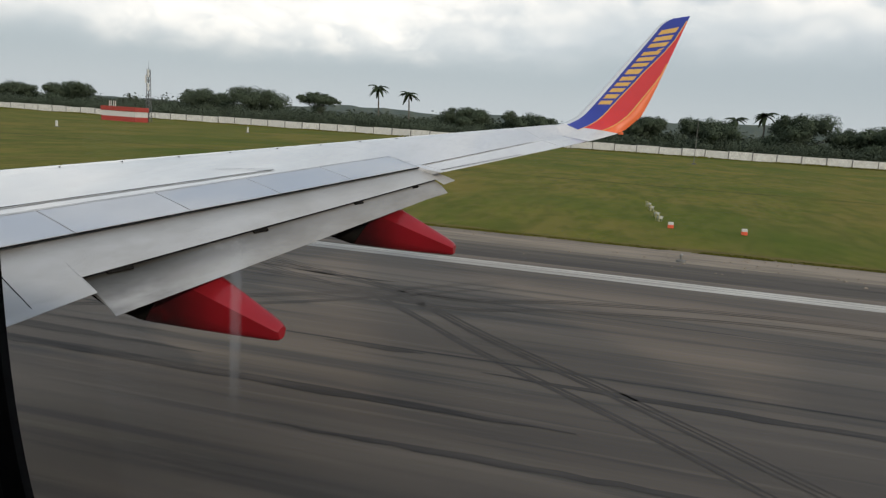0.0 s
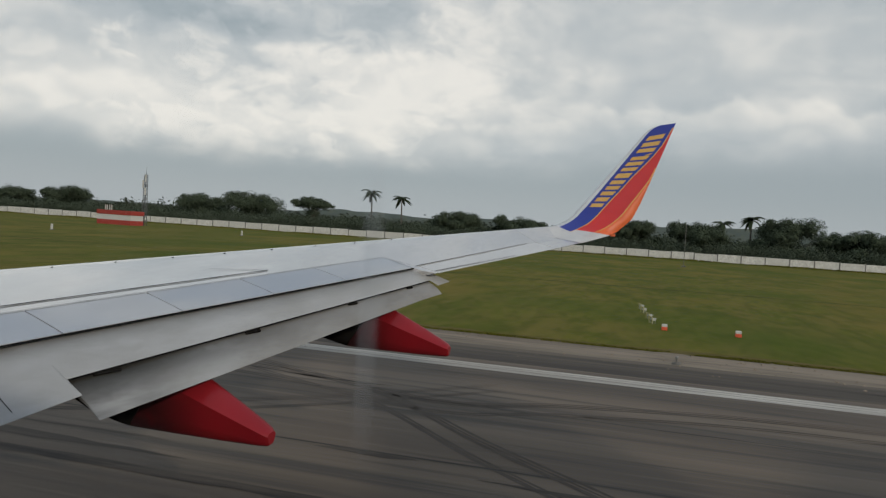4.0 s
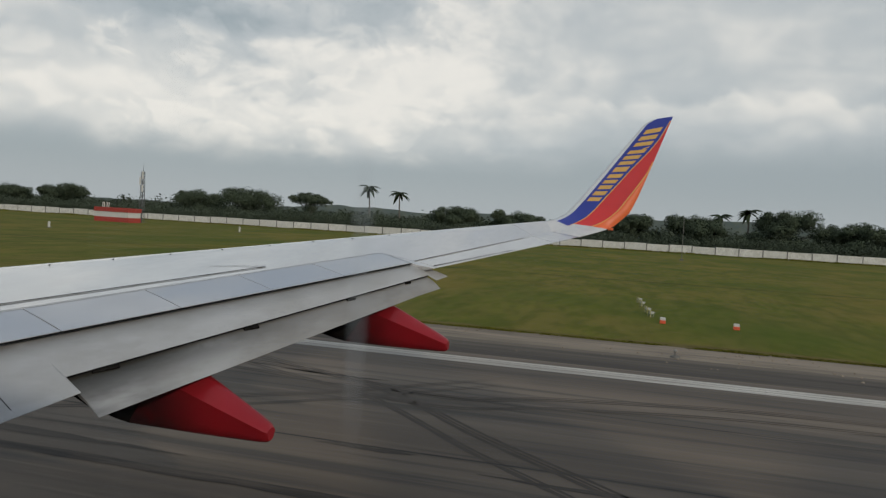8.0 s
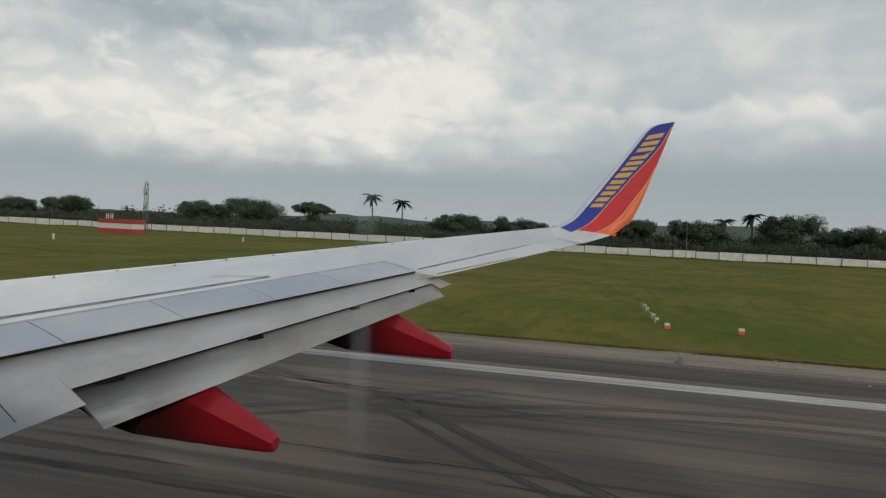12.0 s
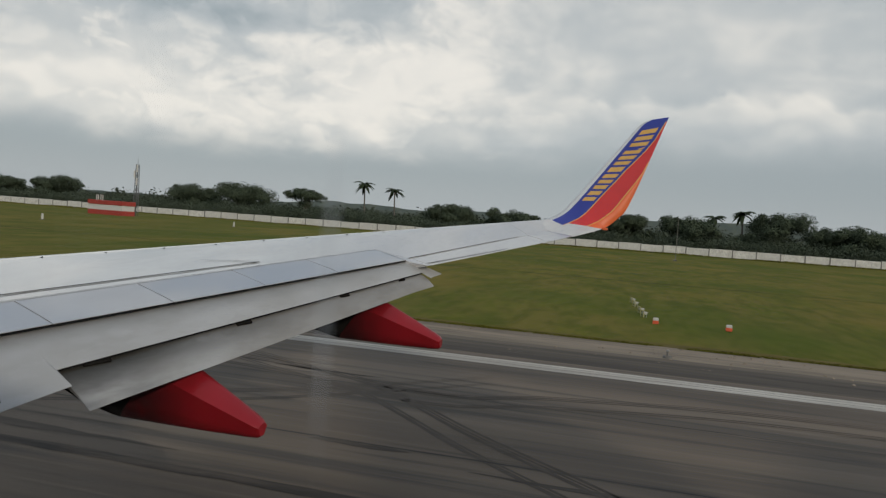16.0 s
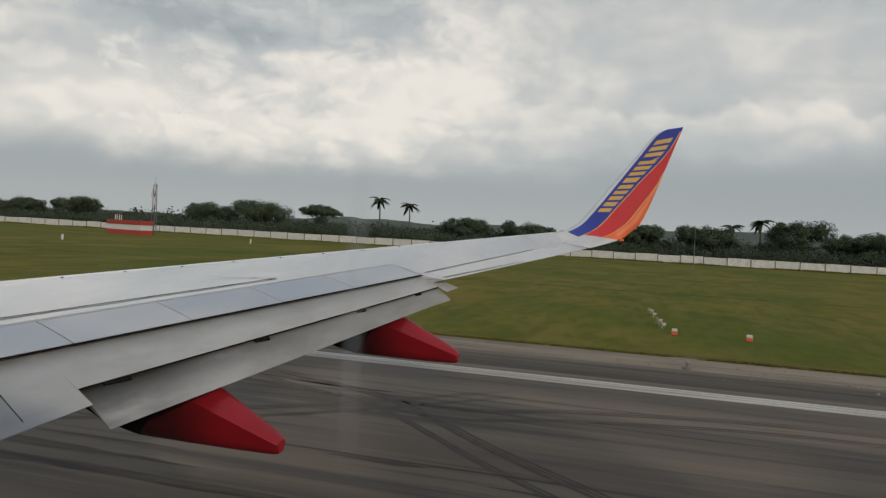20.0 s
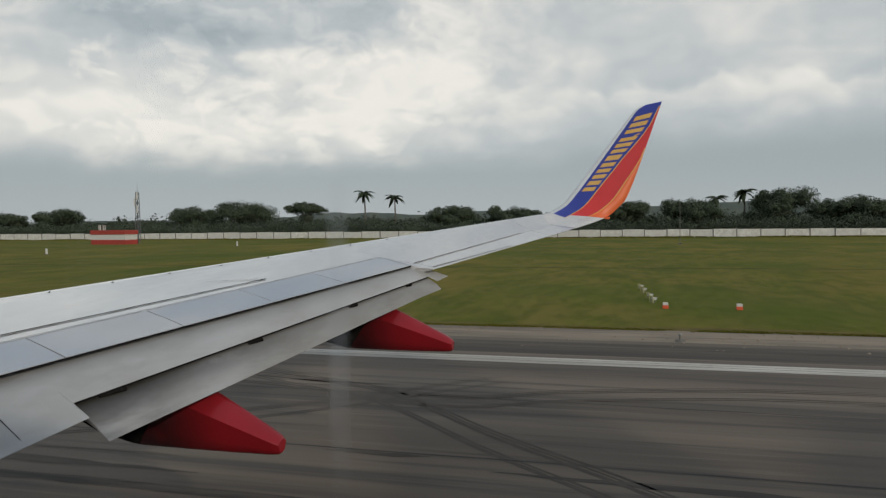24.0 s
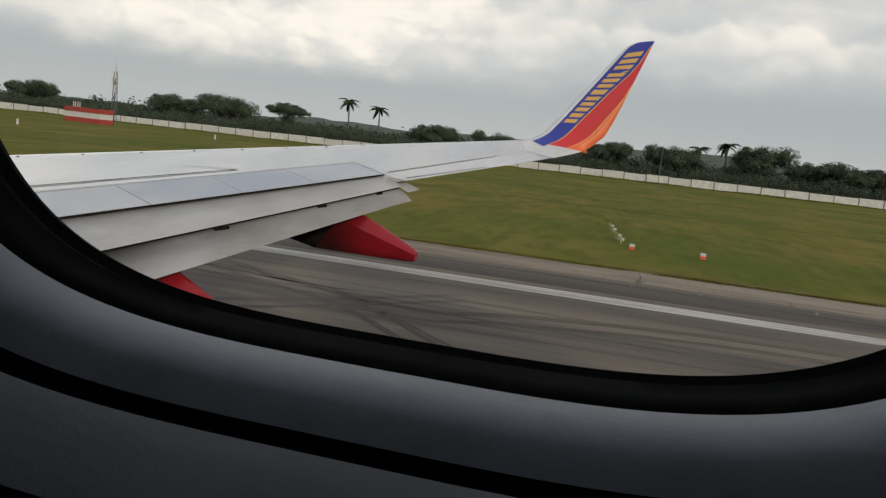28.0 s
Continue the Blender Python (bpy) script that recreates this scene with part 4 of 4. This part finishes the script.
def tree(seed, tall, wide, label, leaf=0.27, count=1500, flat=0.55, clear=0.20, mat="leaf"):
    rng = random.Random(seed)
    t = thing("tree", label, "tree", "trees beyond the fence")
    lean = rng.uniform(-0.04, 0.04) * tall
    trunk = [(0, 0, -0.3), (lean * 0.3, 0, tall * 0.15), (lean * 0.7, 0.1, tall * clear), (lean, 0, tall * 0.62)]
    part("trunk", tube("trunk", trunk, [tall * 0.034, tall * 0.026, tall * 0.021, tall * 0.009], M["bark"], 9), t)
    verts, faces, masses = [], [], []
    n = rng.randint(9, 12)
    for k in range(n):
        a = 2 * math.pi * k / n + rng.uniform(-0.3, 0.3)
        r = wide * 0.5 * rng.uniform(0.34, 0.86)
        dome = math.sqrt(max(0.0, 1 - (r / (wide * 0.53)) ** 2))
        z = tall * (clear + 0.22 + (0.66 - clear) * dome * rng.uniform(0.62, 1.0))
        c = Vector((lean + r * math.cos(a), r * math.sin(a), z))
        foot = Vector(trunk[2]).lerp(Vector(trunk[3]), rng.uniform(0.0, 0.6))
        part("limb", tube("limb", [foot, foot.lerp(c, 0.5) + Vector((0, 0, tall * 0.02)), c], [tall * 0.011, tall * 0.008, tall * 0.003], M["bark"], 6), t)
        masses.append((c, wide * rng.uniform(0.13, 0.20)))
        for _ in range(2):                                    # smaller tufts that break the outline
            d = Vector((rng.uniform(-1, 1), rng.uniform(-1, 1), rng.uniform(-0.35, 0.55))) * wide * 0.15
            masses.append((c + d, wide * rng.uniform(0.06, 0.11)))
    masses.append((Vector((lean, 0, tall * 0.80)), wide * 0.17))
    masses.append((Vector((lean, 0, tall * 0.52)), wide * 0.20))
    if clear < 0.2:                                           # low boughs and undergrowth that fill the foot of the crown
        for k in range(9):
            masses.append((Vector((wide * rng.uniform(-0.62, 0.62), wide * rng.uniform(-0.3, 0.3), tall * rng.uniform(0.20, 0.42))), wide * rng.uniform(0.11, 0.17)))
    total = sum(r * r for c, r in masses)
    for c, r in masses:
        leaves(rng, c, r, int(count * r * r / total), leaf, flat, verts, faces)
    part("crown", mesh("crown", verts, faces, M[mat]), t)
    return t


def palm(seed, tall, label):
    rng = random.Random(seed)
    t = thing("palm_tree", label, "palm tree", "palms beyond the fence")
    bend = rng.uniform(-0.5, 0.5)
    part("trunk", tube("trunk", [(0, 0, -0.2), (bend * 0.2, 0, tall * 0.35), (bend * 0.6, 0, tall * 0.7), (bend, 0, tall)], [0.30, 0.26, 0.25, 0.17], M["bark"], 9), t)
    for k in range(22):
        a, up = 2 * math.pi * k / 22 * 3.0 + rng.uniform(-0.2, 0.2), rng.uniform(-0.1, 1.35)
        verts, faces, long = [], [], rng.uniform(3.1, 4.0)
        out, across = Vector((math.cos(a), math.sin(a), 0)), Vector((-math.sin(a), math.cos(a), 0))
        for s in range(9):
            f = s / 8
            mid = Vector((bend, 0, tall)) + out * long * f * math.cos(up * (1 - f)) + Vector((0, 0, long * (math.sin(up) * f - 0.85 * f * f)))
            w = 0.66 * math.sin(math.pi * min(1, 0.12 + f * 0.86)) * rng.uniform(0.7, 1.15)
            verts += [mid - across * w - Vector((0, 0, w * 0.55)), mid, mid + across * w - Vector((0, 0, w * 0.55))]
            if s:
                n = 3 * s
                faces += [(n - 3, n - 2, n + 1, n), (n - 2, n - 1, n + 2, n + 1)]
        part("frond", mesh("frond", verts, faces, M["palm"]), t)
    return t


def place(ob, bearing, y, turn=0.0, scale=1.0):
    """Stands a thing at a depth y, at a bearing in degrees aft of abeam."""
    ob.matrix_basis = pose(math.tan(radians(bearing)) * y, y, 0, 0, 0, turn) @ Matrix.Scale(scale, 4)
    return ob


ROUND = "broad dark green tree behind the pale fence"
for seed, tall, wide, bearing, y in ((11, 9.5, 20, -46.0, 226), (12, 11.0, 19, -42.6, 230), (14, 11.0, 22, -33.8, 236), (13, 12.0, 24, -30.2, 232), (15, 9.5, 20, -14.2, 240), (22, 9.0, 19, -9.6, 234),
                                     (17, 10.0, 16, -1.4, 224), (18, 10.5, 19, 3.4, 222), (19, 13.0, 23, 9.3, 226), (20, 10.5, 20, 14.0, 222), (21, 11.5, 18, 18.0, 224)):
    place(tree(seed, tall * 1.02, wide * 1.02, ROUND, leaf=0.27, count=19000, flat=0.80, clear=0.10), bearing, y, seed * 40)
place(tree(16, 13.0, 14.5, "solitary spreading tree with pale trunk behind the fence", leaf=0.25, count=8000, flat=0.70, clear=0.30), -25.6, 226, 20)
PALM = "tall slender royal palm behind the fence"
for seed, tall, bearing, y in ((31, 14.8, -21.1, 238), (32, 13.4, -18.8, 242), (33, 11.0, 5.0, 240), (34, 12.6, 6.9, 236)):
    place(palm(seed, tall, PALM), bearing, y)

# low scrub and woods without number, from the fence outward
rng = random.Random(77)
verts, faces = [], []
for k in range(1250):
    y = 207 + 60 * rng.random() ** 1.4
    x = rng.uniform(-1.32, 0.50) * y
    lie = noise.noise((x * 0.013, 1.7, 1.0)) + 0.5 * noise.noise((x * 0.05, y * 0.04, 4.0))
    tall = rng.uniform(4.2, 6.2) * (1 + 0.40 * lie) + 1.1 * (rng.random() < 0.06)
    for _ in range(2):
        leaves(rng, (x + rng.uniform(-2, 2), y + rng.uniform(-1, 1), tall * rng.uniform(0.35, 0.66)), tall * 0.50, 130, 0.22, 0.8, verts, faces)
tagged(new("scrub_woods", mesh("scrub_woods", verts, faces, M["leaf_light"])), "dense dark scrub and low woods behind the fence", "woods", kind="stuff")
verts, faces = [], []
for k in range(1100):
    y = 280 + 620 * rng.random() ** 1.3
    x = rng.uniform(-1.4, 0.6) * y
    tall = rng.uniform(5.0, 9.0) * (1 + y / 1600)
    leaves(rng, (x, y, tall * 0.5), tall * 0.62, 60, 0.75, 0.75, verts, faces)
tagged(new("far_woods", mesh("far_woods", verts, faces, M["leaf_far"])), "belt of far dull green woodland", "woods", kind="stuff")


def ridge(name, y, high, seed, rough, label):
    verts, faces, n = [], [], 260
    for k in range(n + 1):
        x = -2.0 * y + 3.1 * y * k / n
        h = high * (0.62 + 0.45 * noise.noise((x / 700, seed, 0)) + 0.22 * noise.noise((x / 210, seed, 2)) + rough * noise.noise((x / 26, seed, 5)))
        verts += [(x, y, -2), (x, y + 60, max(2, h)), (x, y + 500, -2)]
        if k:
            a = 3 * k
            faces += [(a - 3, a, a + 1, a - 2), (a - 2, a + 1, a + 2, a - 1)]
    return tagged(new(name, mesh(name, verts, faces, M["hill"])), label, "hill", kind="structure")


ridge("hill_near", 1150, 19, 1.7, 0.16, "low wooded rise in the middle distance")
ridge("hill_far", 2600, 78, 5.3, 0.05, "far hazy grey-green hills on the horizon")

# ---- things on the airfield ----
hut = thing("equipment_hut", "low red hut with a broad white band on the grass", "hut", at=(-121.5, 150.0, 0), turn=-6)
part("lower_wall", box("lower_wall", (-5.2, -2.0, -0.05), (5.2, 2.0, 1.1), M["signal_red"], 0.04), hut)
part("middle_wall", box("middle_wall", (-5.15, -1.95, 1.1), (5.15, 1.95, 2.35), M["signal_white"], 0.03), hut, "white painted band")
part("roof", box("roof", (-5.3, -2.1, 2.35), (5.3, 2.1, 3.35), M["signal_red"], 0.06), hut)
for dx in (-4.7, -4.2, -3.4, -2.8):
    part("roof_post", tube("roof_post", [(dx, 0, 3.3), (dx, 0, 4.6)], [0.10, 0.10], M["signal_white"], 6), hut)
mast = thing("radio_mast", "slender steel lattice mast with antennas beside the hut", "mast", at=(-119.5, 156.0, 0))
for px, py in ((-0.45, -0.45), (0.45, -0.45), (0.45, 0.45), (-0.45, 0.45)):
    part("leg", tube("leg", [(px, py, 0), (px * 0.6, py * 0.6, 12.5)], [0.085, 0.07], M["mast"], 5), mast)
for k in range(11):
    z = 0.6 + k * 1.1
    w0, w1 = 0.45 * (1 - 0.4 * z / 12.5), 0.45 * (1 - 0.4 * (z + 1.1) / 12.5)
    for a, b in (((-w0, -w0), (w1, -w1)), ((w0, w0), (-w1, w1)), ((-w0, w0), (-w1, -w1)), ((w0, -w0), (w1, w1))):
        part("brace", tube("brace", [(*a, z), (*b, z + 1.1)], [0.045, 0.045], M["mast"], 4), mast)
for z, s in ((11.6, 1), (10.2, -1), (8.4, 1)):
    part("antenna", box("antenna", (0.35 * s - 0.14, -0.75, z - 0.9), (0.35 * s + 0.14, -0.5, z + 0.9), M["signal_white"], 0.04), mast, "pale panel antenna")
part("spike", tube("spike", [(0, 0, 12.2), (0, 0, 14.6)], [0.05, 0.02], M["mast"], 5), mast)

light = thing("runway_edge_light", "small runway edge light on the shoulder", "airfield light", "runway edge lights", at=(1.1, 26.4, 0.01))
part("base", tube("base", [(0, 0, 0), (0, 0, 0.06)], [0.16, 0.14], M["post"], 12), light)
part("stem", tube("stem", [(0, 0, 0.05), (0, 0, 0.20)], [0.035, 0.03], M["post"], 8), light)
part("lens", tube("lens", [(0, 0, 0.19), (0, 0, 0.23), (0, 0, 0.27)], [0.06, 0.065, 0.03], M["lens"], 12), light)
for k in (-2, -1, 1, 2):
    copy_thing(light, pose(1.1 + 60 * k, 26.4, 0.01))

# ---- smaller things on the airfield ----
def skid(points, width, seed, name="tyre_mark", mat="rubber"):
    """A rubber mark on the runway that thins out at both ends."""
    rng = random.Random(seed)
    verts, n = [], len(points)
    for k, (x, y) in enumerate(points):
        a, b = points[max(k - 1, 0)], points[min(k + 1, n - 1)]
        d = Vector((b[0] - a[0], b[1] - a[1])).normalized()
        w = width * min(1.0, 4 * min(k, n - 1 - k) / n + 0.12) * rng.uniform(0.75, 1.15) / 2
        verts += [(x - d.y * -w, y - d.x * w, 0.0185 + seed % 7 * 0.0002), (x + d.y * -w, y + d.x * w, 0.0185 + seed % 7 * 0.0002)]
    faces = [(2 * k, 2 * k + 1, 2 * k + 3, 2 * k + 2) for k in range(n - 1)]
    ob = new(name, mesh(name, verts, faces, M[mat]))
    ob.parent = runway
    return ob


rng = random.Random(9)
for k in range(16):
    y, x = rng.uniform(4.5, 13.5), rng.uniform(-34, 8)
    long, sway = rng.uniform(7, 22), rng.uniform(-0.25, 0.25)
    skid([(x + long * s / 24, y + sway * math.sin(s / 24 * 2.2) + 0.03 * rng.uniform(-1, 1)) for s in range(25)], rng.uniform(0.10, 0.34), k)
# turning tracks of other wheels: bundles of thin lines that sweep across the runway
def sweep(knots, steps=14):
    pts = []
    for k in range(len(knots) - 1):
        p0, p1, p2, p3 = (Vector(knots[min(max(k + d, 0), len(knots) - 1)]) for d in (-1, 0, 1, 2))
        for q in range(steps):
            u = q / steps
            pts.append(0.5 * (2 * p1 + (p2 - p0) * u + (2 * p0 - 5 * p1 + 4 * p2 - p3) * u * u + (3 * p1 - p0 - 3 * p2 + p3) * u ** 3))
    return pts


TRACKS = ([(-16, 19.4), (-9.7, 18.9), (-6.0, 17.9), (-2.6, 14.8), (0.0, 12.6), (3.0, 9.8)], [(-12, 20.6), (-4.8, 17.6), (-1.6, 18.6), (2.4, 19.6), (8.0, 19.9)], [(-30, 16.5), (-20, 13.4), (-14, 12.9), (-8, 15.5), (-3, 20.5)])
for k, knots in enumerate(TRACKS):
    for q in range(5):
        off = 0.16 * q + (0.5 if q > 2 else 0.0)
        skid([(p.x, p.y - off) for p in sweep(knots)], rng.uniform(0.05, 0.12), 200 + 5 * k + q, "tyre_mark", "track")
# tar-filled joints along the runway
for k, y in enumerate((13.3, 17.4, 24.6)):
    skid([(-70 + 1.5 * s, y + 0.10 * noise.noise((s * 0.31, y, 0)) + 0.05 * noise.noise((s * 1.3, y, 3))) for s in range(64)], 0.055, 30 + k, "tar_joint", "tar")
for k in range(26):
    y, x = rng.uniform(10.0, 21.0), rng.uniform(-46, 12)
    long = rng.uniform(1.5, 6.0)
    skid([(x + long * s / 12, y + 0.12 * noise.noise((x + s * 0.2, y, 6.0))) for s in range(13)], rng.uniform(0.06, 0.20), 70 + k, "oil_stain", "track" if k % 3 else "rubber")
# uncountable grass at the pavement's edge and in the near field
verts, faces = [], []
rng = random.Random(21)
for k in range(12000):
    y, x = 28.72 + rng.random() ** 2 * 0.5, rng.uniform(-36, 16)
    clump = noise.noise((x * 0.45, y * 0.45, 2.0)) + 0.5 * noise.noise((x * 1.7, y * 1.7, 5.0))
    if clump < -0.30:
        continue
    tall = rng.uniform(0.010, 0.034) * (0.8 + max(0, clump))
    a, w = rng.uniform(0, math.pi), rng.uniform(0.015, 0.05)
    for q in range(3):
        n, b = len(verts), a + q * 1.05
        c, d = math.cos(b), math.sin(b)
        lean = rng.uniform(-0.05, 0.05)
        verts += [(x - c * w, y - d * w, 0), (x + c * w, y + d * w, 0), (x + c * w * 1.5 + lean, y + d * w * 1.5, tall), (x - c * w * 0.4 + lean, y - d * w, tall * rng.uniform(0.6, 1.2))]
        faces.append((n, n + 1, n + 2, n + 3))
tagged(new("grass_tufts", mesh("grass_tufts", verts, faces, M["blade"])), "ragged grass tufts along the pavement edge", "grass", kind="stuff")

# dry brownish verge between the shoulder and the mown grass, with a ragged outer edge
rng = random.Random(33)


def ragged(name, x0, x1, y, wide, z, mat, label, step=0.6):
    verts, faces = [], []
    n = int((x1 - x0) / step)
    for k in range(n + 1):
        x = x0 + step * k
        for q in range(2):
            edge = wide * (q * (1.0 + 0.55 * noise.noise((x * 0.13, y, 1.0)) + 0.35 * noise.noise((x * 0.8, y, 4.0))))
            bend = 0.0 if wide > 0.85 and q == 0 else 0.22 * noise.noise((x * 0.09, y, 7.0))
            verts.append((x, y + edge + bend, z))
        if k:
            faces.append((2 * k - 2, 2 * k, 2 * k + 1, 2 * k - 1))
    tagged(new(name, mesh(name, verts, faces, mat)), label, "grass", kind="structure")


ragged("dry_verge", -120, 70, 28.74, 0.95, 0.006, M["verge"], "dry brown grass verge along the concrete shoulder")
ragged("mown_furrow", -120, 70, 66.0, 0.80, 0.006, M["furrow"], "dark shallow furrow crossing the mown grass")

# crumbs of broken concrete and stones strewn over the shoulder
verts, faces = [], []
for k in range(420):
    x, y = rng.uniform(-30, 14), 28.75 - abs(rng.gauss(0, 1.5))
    if y < 24.4 or noise.noise((x * 0.16, y * 0.4, 3.0)) < -0.05:
        continue
    r, n = rng.uniform(0.012, 0.05), len(verts)
    for q in range(6):
        a = q * math.pi / 3 + rng.uniform(-0.3, 0.3)
        verts.append((x + 1.3 * r * math.cos(a), y + r * math.sin(a) * rng.uniform(0.8, 1.3), 0.015))
    for q in range(3):
        a = q * 2.1 + rng.uniform(-0.4, 0.4)
        verts.append((x + 0.6 * r * math.cos(a), y + 0.6 * r * math.sin(a), 0.015 + r * rng.uniform(0.5, 1.0)))
    faces += [(n, n + 1, n + 6), (n + 1, n + 2, n + 7, n + 6), (n + 2, n + 3, n + 7), (n + 3, n + 4, n + 8, n + 7), (n + 4, n + 5, n + 8), (n + 5, n, n + 6, n + 8), (n + 6, n + 7, n + 8)]
tagged(new("broken_crumbs", mesh("broken_crumbs", verts, faces, M["shoulder"])), "crumbs of broken concrete strewn over the shoulder", "rubble", kind="stuff")

# approach slope lamps and their markers
def slope_lamp(x, y):
    t = thing("approach_lamp_box", "white metal approach slope lamp box with a pale yellow back frame", "airfield light", "approach slope lamps", at=(x, y, 0), turn=20)
    t.scale = (0.55, 0.55, 0.55)
    part("housing", box("housing", (-0.14, -0.34, 0.26), (0.14, 0.34, 0.46), M["lamp_white"], 0.03), t)
    part("hood", box("hood", (0.13, -0.30, 0.43), (0.26, 0.30, 0.46), M["steel"], 0.01), t)
    part("lens", box("lens", (0.135, -0.24, 0.30), (0.15, 0.24, 0.41), M["steel"], 0.01), t, "dark glass lens strip")
    part("frame_bar", box("frame_bar", (-0.24, -0.40, 0.54), (-0.16, 0.40, 0.61), M["lamp_yellow"], 0.015), t, "pale yellow bar")
    for py in (-0.36, 0.36):
        part("frame_post", box("frame_post", (-0.23, py - 0.03, 0), (-0.17, py + 0.03, 0.55), M["lamp_yellow"], 0.01), t, "pale yellow post")
    for px in (-0.10, 0.10):
        for py in (-0.26, 0.26):
            part("leg", tube("leg", [(px, py, 0), (px, py, 0.27)], [0.02, 0.02], M["steel"], 6), t)
    return t


for y in (38.4, 40.2, 43.6, 45.6):
    slope_lamp(0.45 - 0.085 * (y - 38), y)


def marker(x, y):
    t = thing("boundary_marker", "squat orange and white marker block in the grass", "marker", "marker blocks", at=(x, y, 0))
    part("base", box("base", (-0.13, -0.13, 0), (0.13, 0.13, 0.15), M["marker"], 0.03), t)
    part("cap", box("cap", (-0.12, -0.12, 0.15), (0.12, 0.12, 0.27), M["signal_white"], 0.03), t, "white upper half")


marker(0.9, 36.0)
marker(4.0, 36.0)


def peg(x, y, tall):
    t = thing("white_marker_post", "short white marker post standing in the grass", "post", "marker posts", at=(x, y, 0))
    part("post", box("post", (-0.12, -0.12, 0), (0.12, 0.12, tall), M["signal_white"], 0.02), t)
    part("foot", box("foot", (-0.3, -0.3, 0), (0.3, 0.3, 0.08), M["post"], 0.02), t)


peg(-86.0, 92.0, 0.9)
peg(-78.0, 132.0, 1.0)

# a slim pole in the far grass
pole = thing("slim_pole", "slim grey pole on a small concrete base in the grass", "pole", at=(6.1, 139.3, 0))
part("shaft", tube("shaft", [(0, 0, 0.1), (0, 0, 4.2), (0, 0, 7.7)], [0.06, 0.05, 0.035], M["post"], 8), pole)
part("base", box("base", (-0.35, -0.35, 0), (0.35, 0.35, 0.22), M["post"], 0.03), pole)

# runway number and threshold bars, behind the aeroplane
for k in range(4):
    strip("threshold_bar", 34.0, 64.0, 6.2 + 3.6 * k, 8.0 + 3.6 * k, 0.0225, M["line"], "", "", parent=runway)

# a small brick water tank tower beyond the fence
tank = thing("tank_tower", "small faded pink water tank on brick legs behind the fence", "water tower", at=(-252.0, 246.0, 0))
part("tank", box("tank", (-2.4, -2.4, 5.2), (2.4, 2.4, 8.6), M["plaster"], 0.08), tank)
for px in (-1.9, 1.9):
    for py in (-1.9, 1.9):
        part("pier", box("pier", (px - 0.35, py - 0.35, 0), (px + 0.35, py + 0.35, 5.2), M["plaster"], 0.04), tank)
